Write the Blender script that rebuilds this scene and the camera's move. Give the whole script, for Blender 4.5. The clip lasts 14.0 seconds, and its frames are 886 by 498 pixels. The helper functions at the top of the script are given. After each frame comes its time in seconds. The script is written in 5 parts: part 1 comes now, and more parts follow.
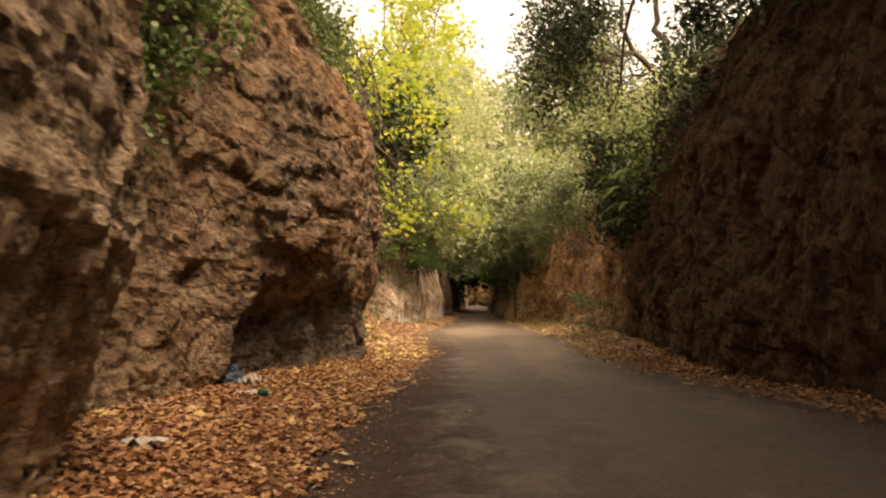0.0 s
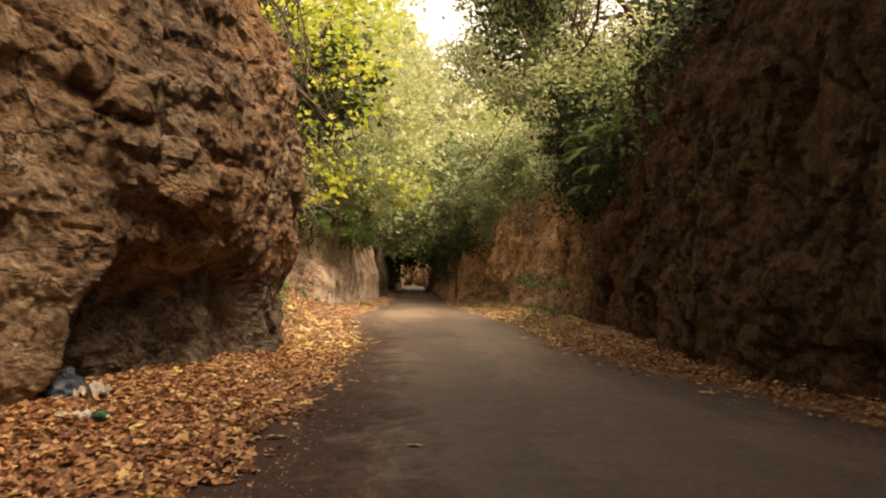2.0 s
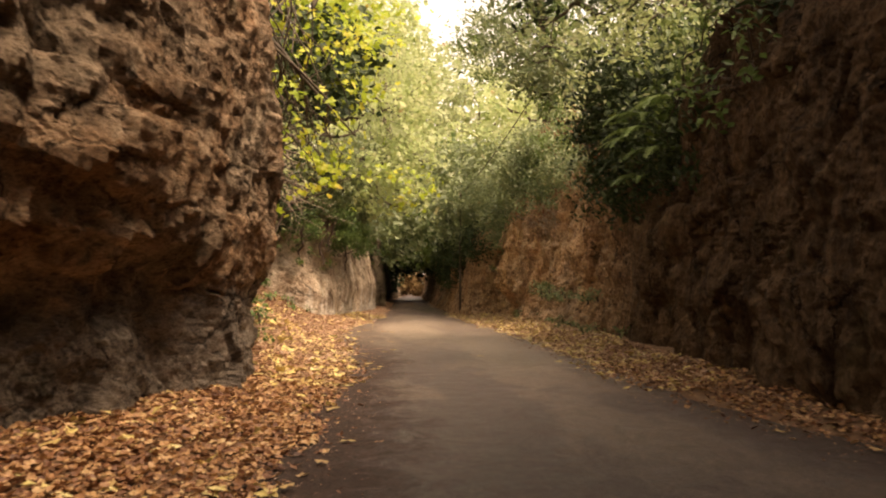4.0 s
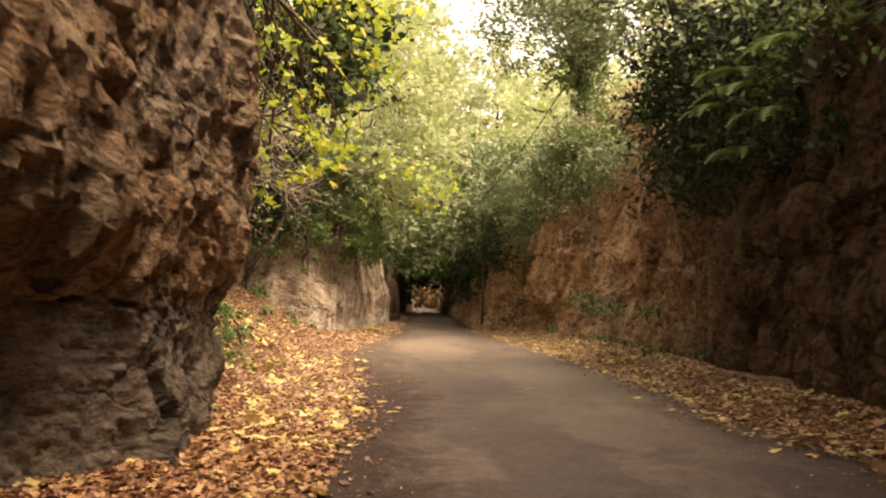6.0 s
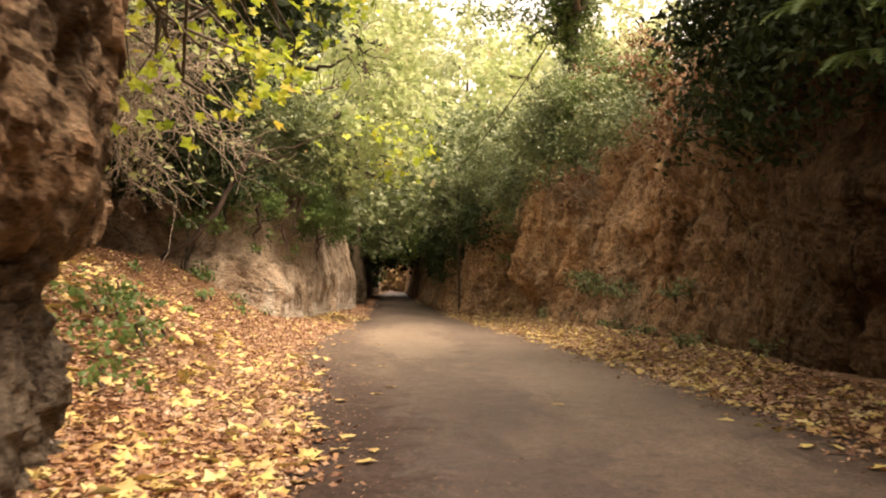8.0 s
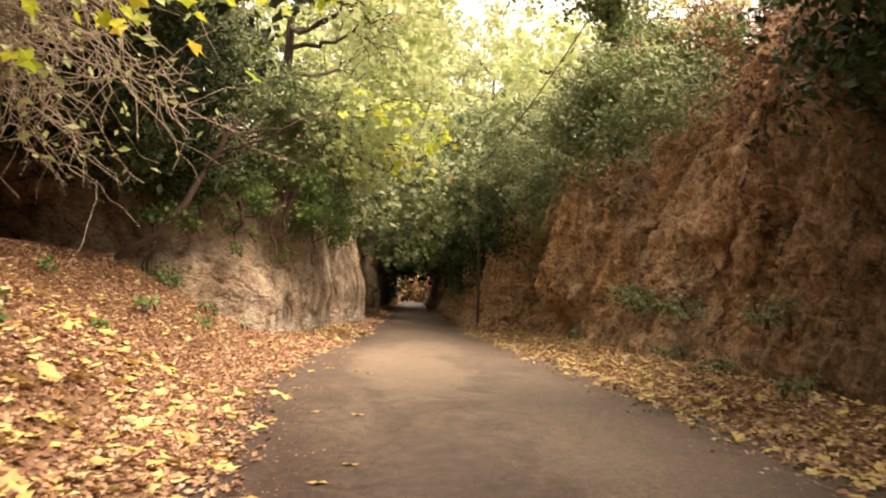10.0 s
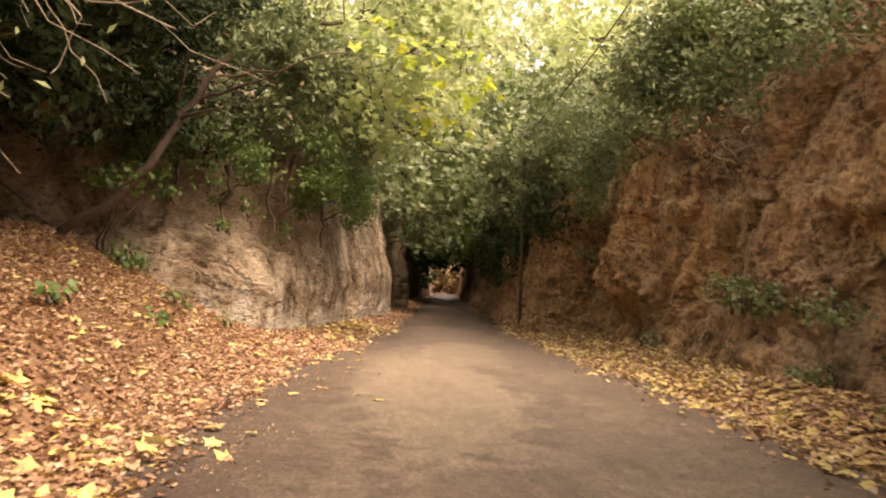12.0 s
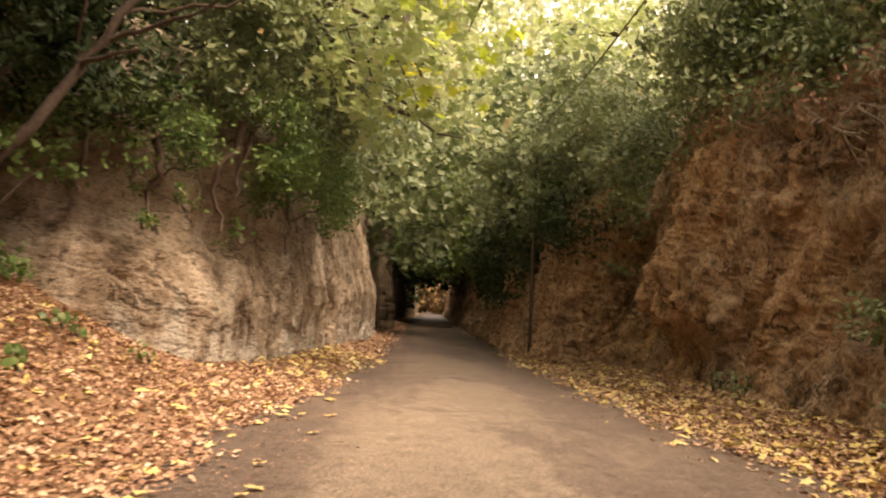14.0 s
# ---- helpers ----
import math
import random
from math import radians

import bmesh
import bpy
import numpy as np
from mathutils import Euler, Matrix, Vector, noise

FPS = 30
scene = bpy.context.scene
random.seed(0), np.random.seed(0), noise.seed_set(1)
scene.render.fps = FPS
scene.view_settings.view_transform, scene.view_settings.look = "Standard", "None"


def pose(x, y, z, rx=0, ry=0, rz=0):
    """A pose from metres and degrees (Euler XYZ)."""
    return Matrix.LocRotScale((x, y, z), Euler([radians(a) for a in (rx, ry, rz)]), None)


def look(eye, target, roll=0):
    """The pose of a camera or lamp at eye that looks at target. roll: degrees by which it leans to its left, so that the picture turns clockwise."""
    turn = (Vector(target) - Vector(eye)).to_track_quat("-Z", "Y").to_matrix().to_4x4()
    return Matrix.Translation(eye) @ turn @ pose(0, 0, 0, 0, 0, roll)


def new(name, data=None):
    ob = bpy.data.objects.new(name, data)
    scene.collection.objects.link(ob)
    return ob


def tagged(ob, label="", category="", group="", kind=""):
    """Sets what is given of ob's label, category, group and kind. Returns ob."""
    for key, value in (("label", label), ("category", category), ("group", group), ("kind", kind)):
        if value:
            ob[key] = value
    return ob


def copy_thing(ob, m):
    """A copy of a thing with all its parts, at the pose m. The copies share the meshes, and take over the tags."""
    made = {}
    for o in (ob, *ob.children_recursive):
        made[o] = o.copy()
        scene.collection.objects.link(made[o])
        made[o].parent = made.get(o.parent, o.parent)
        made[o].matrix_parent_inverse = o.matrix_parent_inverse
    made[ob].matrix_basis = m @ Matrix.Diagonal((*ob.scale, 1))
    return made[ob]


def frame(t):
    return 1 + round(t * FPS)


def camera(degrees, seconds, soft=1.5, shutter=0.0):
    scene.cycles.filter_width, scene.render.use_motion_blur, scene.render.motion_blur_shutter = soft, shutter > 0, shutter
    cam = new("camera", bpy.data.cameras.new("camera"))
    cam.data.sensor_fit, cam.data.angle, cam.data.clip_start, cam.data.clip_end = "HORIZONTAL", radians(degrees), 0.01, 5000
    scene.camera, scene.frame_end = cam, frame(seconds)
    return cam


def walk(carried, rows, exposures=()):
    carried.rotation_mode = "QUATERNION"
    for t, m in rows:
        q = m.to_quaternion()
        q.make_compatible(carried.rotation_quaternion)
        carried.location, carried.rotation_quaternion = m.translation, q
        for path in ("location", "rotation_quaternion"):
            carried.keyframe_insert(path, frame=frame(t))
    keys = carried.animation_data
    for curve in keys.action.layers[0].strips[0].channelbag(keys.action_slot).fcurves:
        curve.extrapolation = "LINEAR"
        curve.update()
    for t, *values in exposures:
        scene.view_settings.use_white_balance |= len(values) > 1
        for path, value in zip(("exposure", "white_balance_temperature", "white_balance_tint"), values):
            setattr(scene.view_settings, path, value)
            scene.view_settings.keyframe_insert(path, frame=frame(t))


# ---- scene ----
cam = camera(54.4, 14.0, soft=2.0, shutter=0.4)
METRES, EYE, TILT, LEAN, TURN = 26.0, 1.3, 0.0, 3.2, -1.3
ROWS = [
    (0.0, 0.0, 0.0, 0.0, -0.15, 3.32, -2.55),
    (0.5, 0.0014, 0.0304, -0.0008, -1.64, 2.6, -2.03),
    (1.0, 0.0011, 0.0645, -0.0012, -2.05, 2.03, -2.15),
    (1.5, 0.0015, 0.0958, -0.0014, -3.22, 1.92, -2.58),
    (2.0, -0.0002, 0.1298, -0.0013, -4.46, 2.21, -3.21),
    (4.5, -0.0041, 0.2985, -0.0021, -4.79, 3.32, -3.44),
    (5.0, -0.0048, 0.3346, -0.002, -4.58, 3.82, -3.14),
    (5.5, -0.0036, 0.3662, -0.0019, -4.21, 3.92, -3.32),
    (6.0, -0.0039, 0.4022, -0.0025, -3.91, 3.65, -3.49),
    (6.5, -0.0043, 0.4346, -0.0031, -2.64, 2.84, -3.53),
    (7.0, -0.0048, 0.4726, -0.0033, -1.71, 2.73, -3.53),
    (7.5, -0.006, 0.5087, -0.0034, -3.59, 3.32, -3.1),
    (8.0, -0.0035, 0.5412, -0.0039, -6.16, 2.64, -2.84),
    (10.5, 0.0226, 0.7227, -0.0013, -4.22, 3.33, -4.53),
    (11.0, 0.025, 0.7628, -0.0016, -3.87, 2.47, -4.73),
    (11.5, 0.0271, 0.7997, -0.0018, -3.52, 2.23, -5.01),
    (12.0, 0.0272, 0.8409, -0.0018, -2.51, 2.55, -5.08),
    (12.5, 0.0267, 0.8781, -0.001, -2.04, 3.51, -5.29),
    (13.0, 0.0251, 0.9193, -0.0014, -1.67, 3.85, -5.24),
    (13.5, 0.0232, 0.9563, -0.0015, -1.65, 3.84, -5.61),
    (14.0, 0.0237, 0.9975, -0.0016, -3.57, 3.94, -5.73),
]
walk(cam, [(t, pose(0, 0, EYE, TILT, LEAN, TURN) @ pose(METRES * x, METRES * y, METRES * z, 90 + pitch, roll, yaw)) for t, x, y, z, yaw, pitch, roll in ROWS],
     [(0.0, 0.74, 8500, 22), (5.0, 0.98, 7900, 21), (10.5, 1.20, 7550, 20), (14.0, 1.09, 7800, 21)])


# ---- world, sun, exposure ----
SUN_ELEV, SUN_AZ = 59.0, 132.0
world = bpy.data.worlds.new("overcast_sky")
scene.world = world
world.use_nodes = True
wn, wl = world.node_tree.nodes, world.node_tree.links
sky = wn.new("ShaderNodeTexSky")
sky.sky_type, sky.sun_disc = "NISHITA", False
sky.sun_elevation, sky.sun_rotation = radians(SUN_ELEV), radians(SUN_AZ)
haze = wn.new("ShaderNodeMix")
haze.data_type = "RGBA"
haze.inputs["Factor"].default_value = 0.7
haze.inputs["B"].default_value = (16.0, 15.2, 13.6, 1)
wl.new(sky.outputs["Color"], haze.inputs["A"])
wl.new(haze.outputs["Result"], wn["Background"].inputs["Color"])
wn["Background"].inputs["Strength"].default_value = 0.08
sun = new("sun", bpy.data.lights.new("sun", "SUN"))
sun.data.energy, sun.data.angle, sun.data.color = 5.6, radians(40), (1.0, 0.9, 0.74)
az = radians(SUN_AZ)
sun_from = Vector((math.sin(az) * math.cos(radians(SUN_ELEV)), math.cos(az) * math.cos(radians(SUN_ELEV)), math.sin(radians(SUN_ELEV))))
sun.matrix_world = look(tuple(sun_from * 60), (0, 0, 0))

RNG = np.random.default_rng(7)


# ---- noise and mesh helpers ----
def hash3(i, j, k):
    h = (i * 374761393 + j * 668265263 + k * 2147483647 + 1013904223) & 0xFFFFFFFF
    h = ((h ^ (h >> 13)) * 1274126177) & 0xFFFFFFFF
    return ((h ^ (h >> 16)) & 0xFFFF) / 32767.5 - 1.0


def vnoise(p):
    """Smooth value noise in -1..1 at the points p (N, 3)."""
    f = np.floor(p)
    i = f.astype(np.int64)
    w = p - f
    w = w * w * (3 - 2 * w)
    out = 0
    for a in (0, 1):
        for b in (0, 1):
            for c in (0, 1):
                n = hash3(i[:, 0] + a, i[:, 1] + b, i[:, 2] + c)
                out = out + n * np.abs(1 - a - w[:, 0]) * np.abs(1 - b - w[:, 1]) * np.abs(1 - c - w[:, 2])
    return out


def cells(p):
    """Cellular noise: for each cell a random level and a tilted plane, and how near its border lies (0 at the border)."""
    f = np.floor(p).astype(np.int64)
    d1, d2, level, tilt = np.full(len(p), 9.0), np.full(len(p), 9.0), np.zeros(len(p)), np.zeros(len(p))
    for a in (-1, 0, 1):
        for b in (-1, 0, 1):
            for c in (-1, 0, 1):
                i, j, k_ = f[:, 0] + a, f[:, 1] + b, f[:, 2] + c
                h = hash3(i, j, k_)
                q = np.stack([i + 0.5 + 0.45 * h, j + 0.5 + 0.45 * hash3(j, k_, i + 7), k_ + 0.5 + 0.45 * hash3(k_, i + 3, j)], -1)
                d = np.linalg.norm(p - q, axis=1)
                near = d < d1
                d2 = np.where(near, d1, np.minimum(d2, d))
                level = np.where(near, h, level)
                slope = (p[:, 0] - q[:, 0] + p[:, 1] - q[:, 1]) * hash3(i + 5, k_, j) + (p[:, 2] - q[:, 2]) * hash3(j, i, k_ + 9)
                tilt = np.where(near, slope, tilt)
                d1 = np.where(near, d, d1)
    return level, tilt, d2 - d1


def fbm(p, octaves=4, gain=0.5):
    out, amp = 0, 1.0
    for o in range(octaves):
        out = out + amp * vnoise(p * 2.03 ** o + 17.3 * o)
        amp *= gain
    return out


def step(a, b, x):
    t = np.clip((x - a) / (b - a), 0, 1)
    return t * t * (3 - 2 * t)


def bump(x, c, w):
    return np.exp(-((x - c) / w) ** 2)


def mesh_np(name, verts, faces, material, smooth=True):
    """A mesh from arrays; faces is a list of index arrays (n, 3) or (n, 4)."""
    me = bpy.data.meshes.new(name)
    verts = np.asarray(verts, np.float32)
    me.vertices.add(len(verts))
    me.vertices.foreach_set("co", verts.ravel())
    loops = np.concatenate([f.ravel() for f in faces]).astype(np.int32)
    sizes = np.concatenate([np.full(len(f), f.shape[1]) for f in faces])
    starts = np.concatenate([[0], np.cumsum(sizes)[:-1]]).astype(np.int32)
    me.loops.add(len(loops))
    me.loops.foreach_set("vertex_index", loops)
    me.polygons.add(len(sizes))
    me.polygons.foreach_set("loop_start", starts)
    me.polygons.foreach_set("use_smooth", np.full(len(sizes), smooth))
    me.update(calc_edges=True)
    me.materials.append(material)
    return me


def thing(name, label, category, group="", kind=""):
    return tagged(new(name), label, category, group, kind)


def mesh_part(name, me, parent, label=""):
    ob = new(name, me)
    ob.parent = parent
    return tagged(ob, label)


def part(name, bm, material, parent, label=""):
    me = bpy.data.meshes.new(name)
    bm.to_mesh(me)
    bm.free()
    me.materials.append(material)
    return mesh_part(name, me, parent, label)


def grid_faces(n, m):
    i = np.arange(n - 1)[:, None] * m + np.arange(m - 1)[None, :]
    return np.stack([i, i + 1, i + m + 1, i + m], -1).reshape(-1, 4)


# ---- materials ----
def nodes_of(name):
    m = bpy.data.materials.new(name)
    m.use_nodes = True
    nt = m.node_tree
    return m, nt.nodes, nt.links, nt.nodes["Principled BSDF"]


def noise_node(n, l, co, scale, detail=5.0, rough=0.6, dist=0.0):
    t = n.new("ShaderNodeTexNoise")
    t.inputs["Scale"].default_value, t.inputs["Detail"].default_value = scale, detail
    t.inputs["Roughness"].default_value, t.inputs["Distortion"].default_value = rough, dist
    l.new(co, t.inputs["Vector"])
    return t.outputs["Fac"]


def ramp_node(n, l, fac, stops):
    r = n.new("ShaderNodeValToRGB")
    while len(r.color_ramp.elements) < len(stops):
        r.color_ramp.elements.new(0.5)
    for e, (at, col) in zip(r.color_ramp.elements, stops):
        e.position = at
        e.color = (*col, 1) if isinstance(col, tuple) else (col, col, col, 1)
    l.new(fac, r.inputs["Fac"])
    return r.outputs["Color"]


def mix_node(n, l, fac, a, b, blend="MIX"):
    m = n.new("ShaderNodeMix")
    m.data_type, m.blend_type = "RGBA", blend
    for s, v in (("Factor", fac), ("A", a), ("B", b)):
        if isinstance(v, bpy.types.NodeSocket):
            l.new(v, m.inputs[s])
        else:
            m.inputs[s].default_value = (*v, 1) if isinstance(v, tuple) else v
    return m.outputs["Result"]


def bump_node(n, l, bsdf, heights, strength=0.5, distance=0.02):
    last = None
    for h, s in heights:
        b = n.new("ShaderNodeBump")
        b.inputs["Strength"].default_value, b.inputs["Distance"].default_value = s * strength, distance
        l.new(h, b.inputs["Height"])
        if last:
            l.new(last, b.inputs["Normal"])
        last = b.outputs["Normal"]
    l.new(last, bsdf.inputs["Normal"])


def scaled(n, l, co, s):
    m = n.new("ShaderNodeMapping")
    m.inputs["Scale"].default_value = s
    l.new(co, m.inputs["Vector"])
    return m.outputs["Vector"]


def rock_material(name, dark, mid, light, grey, moss=0.35, west=False):
    m, n, l, b = nodes_of(name)
    co = n.new("ShaderNodeNewGeometry").outputs["Position"]
    streak = scaled(n, l, co, (1.0, 1.0, 0.4) if not west else (0.8, 0.8, 1.3))
    crust = scaled(n, l, co, (0.8, 0.8, 2.0) if west else (1.0, 1.0, 0.75))
    big = noise_node(n, l, streak, 0.55, 4)
    med = noise_node(n, l, streak, 2.4, 7, 0.7, 0.5)
    fine = noise_node(n, l, crust, 6.5, 8, 0.74, 1.2)
    grit = noise_node(n, l, crust, 26, 6, 0.8)
    col = ramp_node(n, l, med, [(0.32, dark), (0.5, mid), (0.68, light)])
    col = mix_node(n, l, ramp_node(n, l, big, [(0.42, 0.0), (0.62, 0.85)]), col, ramp_node(n, l, med, [(0.3, tuple(c * 0.45 for c in grey)), (0.68, grey)]))
    v = n.new("ShaderNodeTexVoronoi")
    v.inputs["Scale"].default_value = 2.6
    l.new(co, v.inputs["Vector"])
    lump = ramp_node(n, l, v.outputs["Distance"], [(0.1, 1.0), (0.22, 0.0)])
    col = mix_node(n, l, mix_node(n, l, 1.0, lump, ramp_node(n, l, med, [(0.45, 0.0), (0.52, 0.85)]), "MULTIPLY"), col, tuple(c * 0.45 for c in grey))
    if west:
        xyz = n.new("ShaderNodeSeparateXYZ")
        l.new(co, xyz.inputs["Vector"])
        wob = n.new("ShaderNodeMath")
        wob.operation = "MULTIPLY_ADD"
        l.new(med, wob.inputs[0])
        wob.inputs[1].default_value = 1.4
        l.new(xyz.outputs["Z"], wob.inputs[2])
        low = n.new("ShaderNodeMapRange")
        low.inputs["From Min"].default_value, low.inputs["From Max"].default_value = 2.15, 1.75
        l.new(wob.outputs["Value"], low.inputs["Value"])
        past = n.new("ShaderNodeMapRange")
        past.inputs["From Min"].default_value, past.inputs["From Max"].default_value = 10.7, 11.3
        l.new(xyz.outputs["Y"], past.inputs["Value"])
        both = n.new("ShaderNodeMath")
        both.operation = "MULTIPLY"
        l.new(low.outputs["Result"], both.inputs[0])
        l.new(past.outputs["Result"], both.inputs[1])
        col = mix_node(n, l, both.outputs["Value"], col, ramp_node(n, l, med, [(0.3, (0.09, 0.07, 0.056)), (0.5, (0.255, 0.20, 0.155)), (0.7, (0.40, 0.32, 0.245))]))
        far = n.new("ShaderNodeMapRange")
        far.inputs["From Min"].default_value, far.inputs["From Max"].default_value = 35.0, 37.0
        l.new(xyz.outputs["Y"], far.inputs["Value"])
        tall = noise_node(n, l, scaled(n, l, co, (1.0, 1.0, 0.7)), 1.3, 7, 0.72, 0.6)
        pale = ramp_node(n, l, tall, [(0.34, (0.17, 0.11, 0.072)), (0.45, (0.41, 0.30, 0.21)), (0.55, (0.60, 0.47, 0.35)), (0.68, (0.74, 0.63, 0.50))])
        bloom = n.new("ShaderNodeMath")
        bloom.operation = "MULTIPLY_ADD"
        l.new(noise_node(n, l, scaled(n, l, co, (1.0, 1.0, 0.22)), 1.25, 5, 0.62), bloom.inputs[0])
        bloom.inputs[1].default_value = -5.2
        base_ = n.new("ShaderNodeMath")
        base_.operation = "ADD"
        l.new(xyz.outputs["Z"], base_.inputs[0])
        base_.inputs[1].default_value = 2.3
        l.new(base_.outputs["Value"], bloom.inputs[2])
        pale = mix_node(n, l, ramp_node(n, l, bloom.outputs["Value"], [(0.0, 0.6), (0.4, 0.0)]), pale, (0.80, 0.74, 0.64))
        gone = n.new("ShaderNodeMapRange")
        gone.inputs["From Min"].default_value, gone.inputs["From Max"].default_value = 55.0, 57.0
        l.new(xyz.outputs["Y"], gone.inputs["Value"])
        pale = mix_node(n, l, gone.outputs["Result"], pale, ramp_node(n, l, tall, [(0.3, (0.10, 0.07, 0.045)), (0.65, (0.34, 0.26, 0.18))]))
        # paler tan towards the near end, in two steps
        near = n.new("ShaderNodeMapRange")
        near.inputs["From Min"].default_value, near.inputs["From Max"].default_value = 6.8, 6.2
        l.new(xyz.outputs["Y"], near.inputs["Value"])
        pale_tan = ramp_node(n, l, med, [(0.32, (0.20, 0.12, 0.07)), (0.48, (0.56, 0.40, 0.26)), (0.65, (0.74, 0.58, 0.42))])
        pillar = n.new("ShaderNodeMapRange")
        for nm, v in (("From Min", 11.5), ("From Max", 10.8), ("To Max", 0.5)):
            pillar.inputs[nm].default_value = v
        l.new(xyz.outputs["Y"], pillar.inputs["Value"])
        col = mix_node(n, l, pillar.outputs["Result"], col, pale_tan)
        col = mix_node(n, l, near.outputs["Result"], col, pale_tan)
    else:
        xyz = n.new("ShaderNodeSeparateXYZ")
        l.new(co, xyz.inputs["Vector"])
        # shade on the near stretch of wall, painted as a darker brown
        shady = n.new("ShaderNodeMapRange")
        shady.inputs["From Min"].default_value, shady.inputs["From Max"].default_value = 30.5, 23.0
        l.new(xyz.outputs["Y"], shady.inputs["Value"])
        col = mix_node(n, l, shady.outputs["Result"], col, ramp_node(n, l, med, [(0.3, (0.048, 0.030, 0.018)), (0.5, (0.13, 0.08, 0.046)), (0.7, (0.25, 0.165, 0.097))]))
    mo = noise_node(n, l, co, 1.1, 5, 0.7)
    col = mix_node(n, l, ramp_node(n, l, mo, [(0.58, 0.0), (0.72, moss)]), col, (0.06, 0.07, 0.022))
    patch = noise_node(n, l, co, 1.4, 5, 0.7, 0.8)
    shaken = n.new("ShaderNodeVectorMath")
    shaken.operation = "MULTIPLY_ADD"
    jit = n.new("ShaderNodeTexNoise")
    jit.inputs["Scale"].default_value, jit.inputs["Detail"].default_value = 7.0, 4.0
    l.new(co, jit.inputs["Vector"])
    l.new(jit.outputs["Color"], shaken.inputs[0])
    shaken.inputs[1].default_value = (0.22, 0.22, 0.14)
    l.new(crust, shaken.inputs[2])
    holes = []
    for scale_, wide in ((5.5, 0.30), (13.0, 0.34)):
        vv = n.new("ShaderNodeTexVoronoi")
        vv.inputs["Scale"].default_value = scale_
        l.new(shaken.outputs["Vector"], vv.inputs["Vector"])
        holes.append(ramp_node(n, l, vv.outputs["Distance"], [(wide * 0.55, 0.12), (wide, 1.0)]))
        col = mix_node(n, l, ramp_node(n, l, patch if scale_ < 9 else med, [(0.46, 0.5), (0.60, 0.1)]), col, mix_node(n, l, 1.0, col, holes[-1], "MULTIPLY"))
    rift = n.new("ShaderNodeTexVoronoi")
    rift.feature = "DISTANCE_TO_EDGE"
    rift.inputs["Scale"].default_value = 0.9
    torn = n.new("ShaderNodeVectorMath")
    torn.operation = "MULTIPLY_ADD"
    l.new(jit.outputs["Color"], torn.inputs[0])
    torn.inputs[1].default_value = (0.35, 0.35, 0.3)
    l.new(crust, torn.inputs[2])
    l.new(torn.outputs["Vector"], rift.inputs["Vector"])
    crack = mix_node(n, l, ramp_node(n, l, mo, [(0.44, 0.0), (0.52, 1.0)]), ramp_node(n, l, rift.outputs["Distance"], [(0.006, 0.15), (0.03, 1.0)]), (1.0, 1.0, 1.0))
    col = mix_node(n, l, 0.8, col, crack, "MULTIPLY")
    col = mix_node(n, l, 0.7 if west else 0.62, col, ramp_node(n, l, patch, [(0.34, 0.45), (0.52, 1.0)]), "MULTIPLY")
    col = mix_node(n, l, 0.6, col, ramp_node(n, l, fine, [(0.36, 0.28), (0.54, 1.0)]), "MULTIPLY")
    col = mix_node(n, l, 0.5, col, ramp_node(n, l, grit, [(0.38, 0.3), (0.56, 1.1)]), "MULTIPLY")
    if west:
        pale = mix_node(n, l, 0.5, pale, ramp_node(n, l, fine, [(0.36, 0.35), (0.55, 1.05)]), "MULTIPLY")
        pale = mix_node(n, l, 0.5, pale, ramp_node(n, l, patch, [(0.36, 0.4), (0.54, 1.05)]), "MULTIPLY")
        pale = mix_node(n, l, 0.5, pale, holes[1], "MULTIPLY")
        pale = mix_node(n, l, 0.4, pale, holes[0], "MULTIPLY")
        pale = mix_node(n, l, 0.7, pale, crack, "MULTIPLY")
        pale = mix_node(n, l, ramp_node(n, l, mo, [(0.60, 0.0), (0.72, 0.5)]), pale, (0.09, 0.10, 0.035))
        col = mix_node(n, l, far.outputs["Result"], col, pale)
    l.new(col, b.inputs["Base Color"])
    b.inputs["Roughness"].default_value = 0.95
    b.inputs["Specular IOR Level"].default_value = 0.1
    bump_node(n, l, b, [(med, 0.5), (fine, 1.0), (grit, 0.45), (holes[0], 0.4), (holes[1], 0.3), (crack, 0.6)], 1.0, 0.08)
    return m


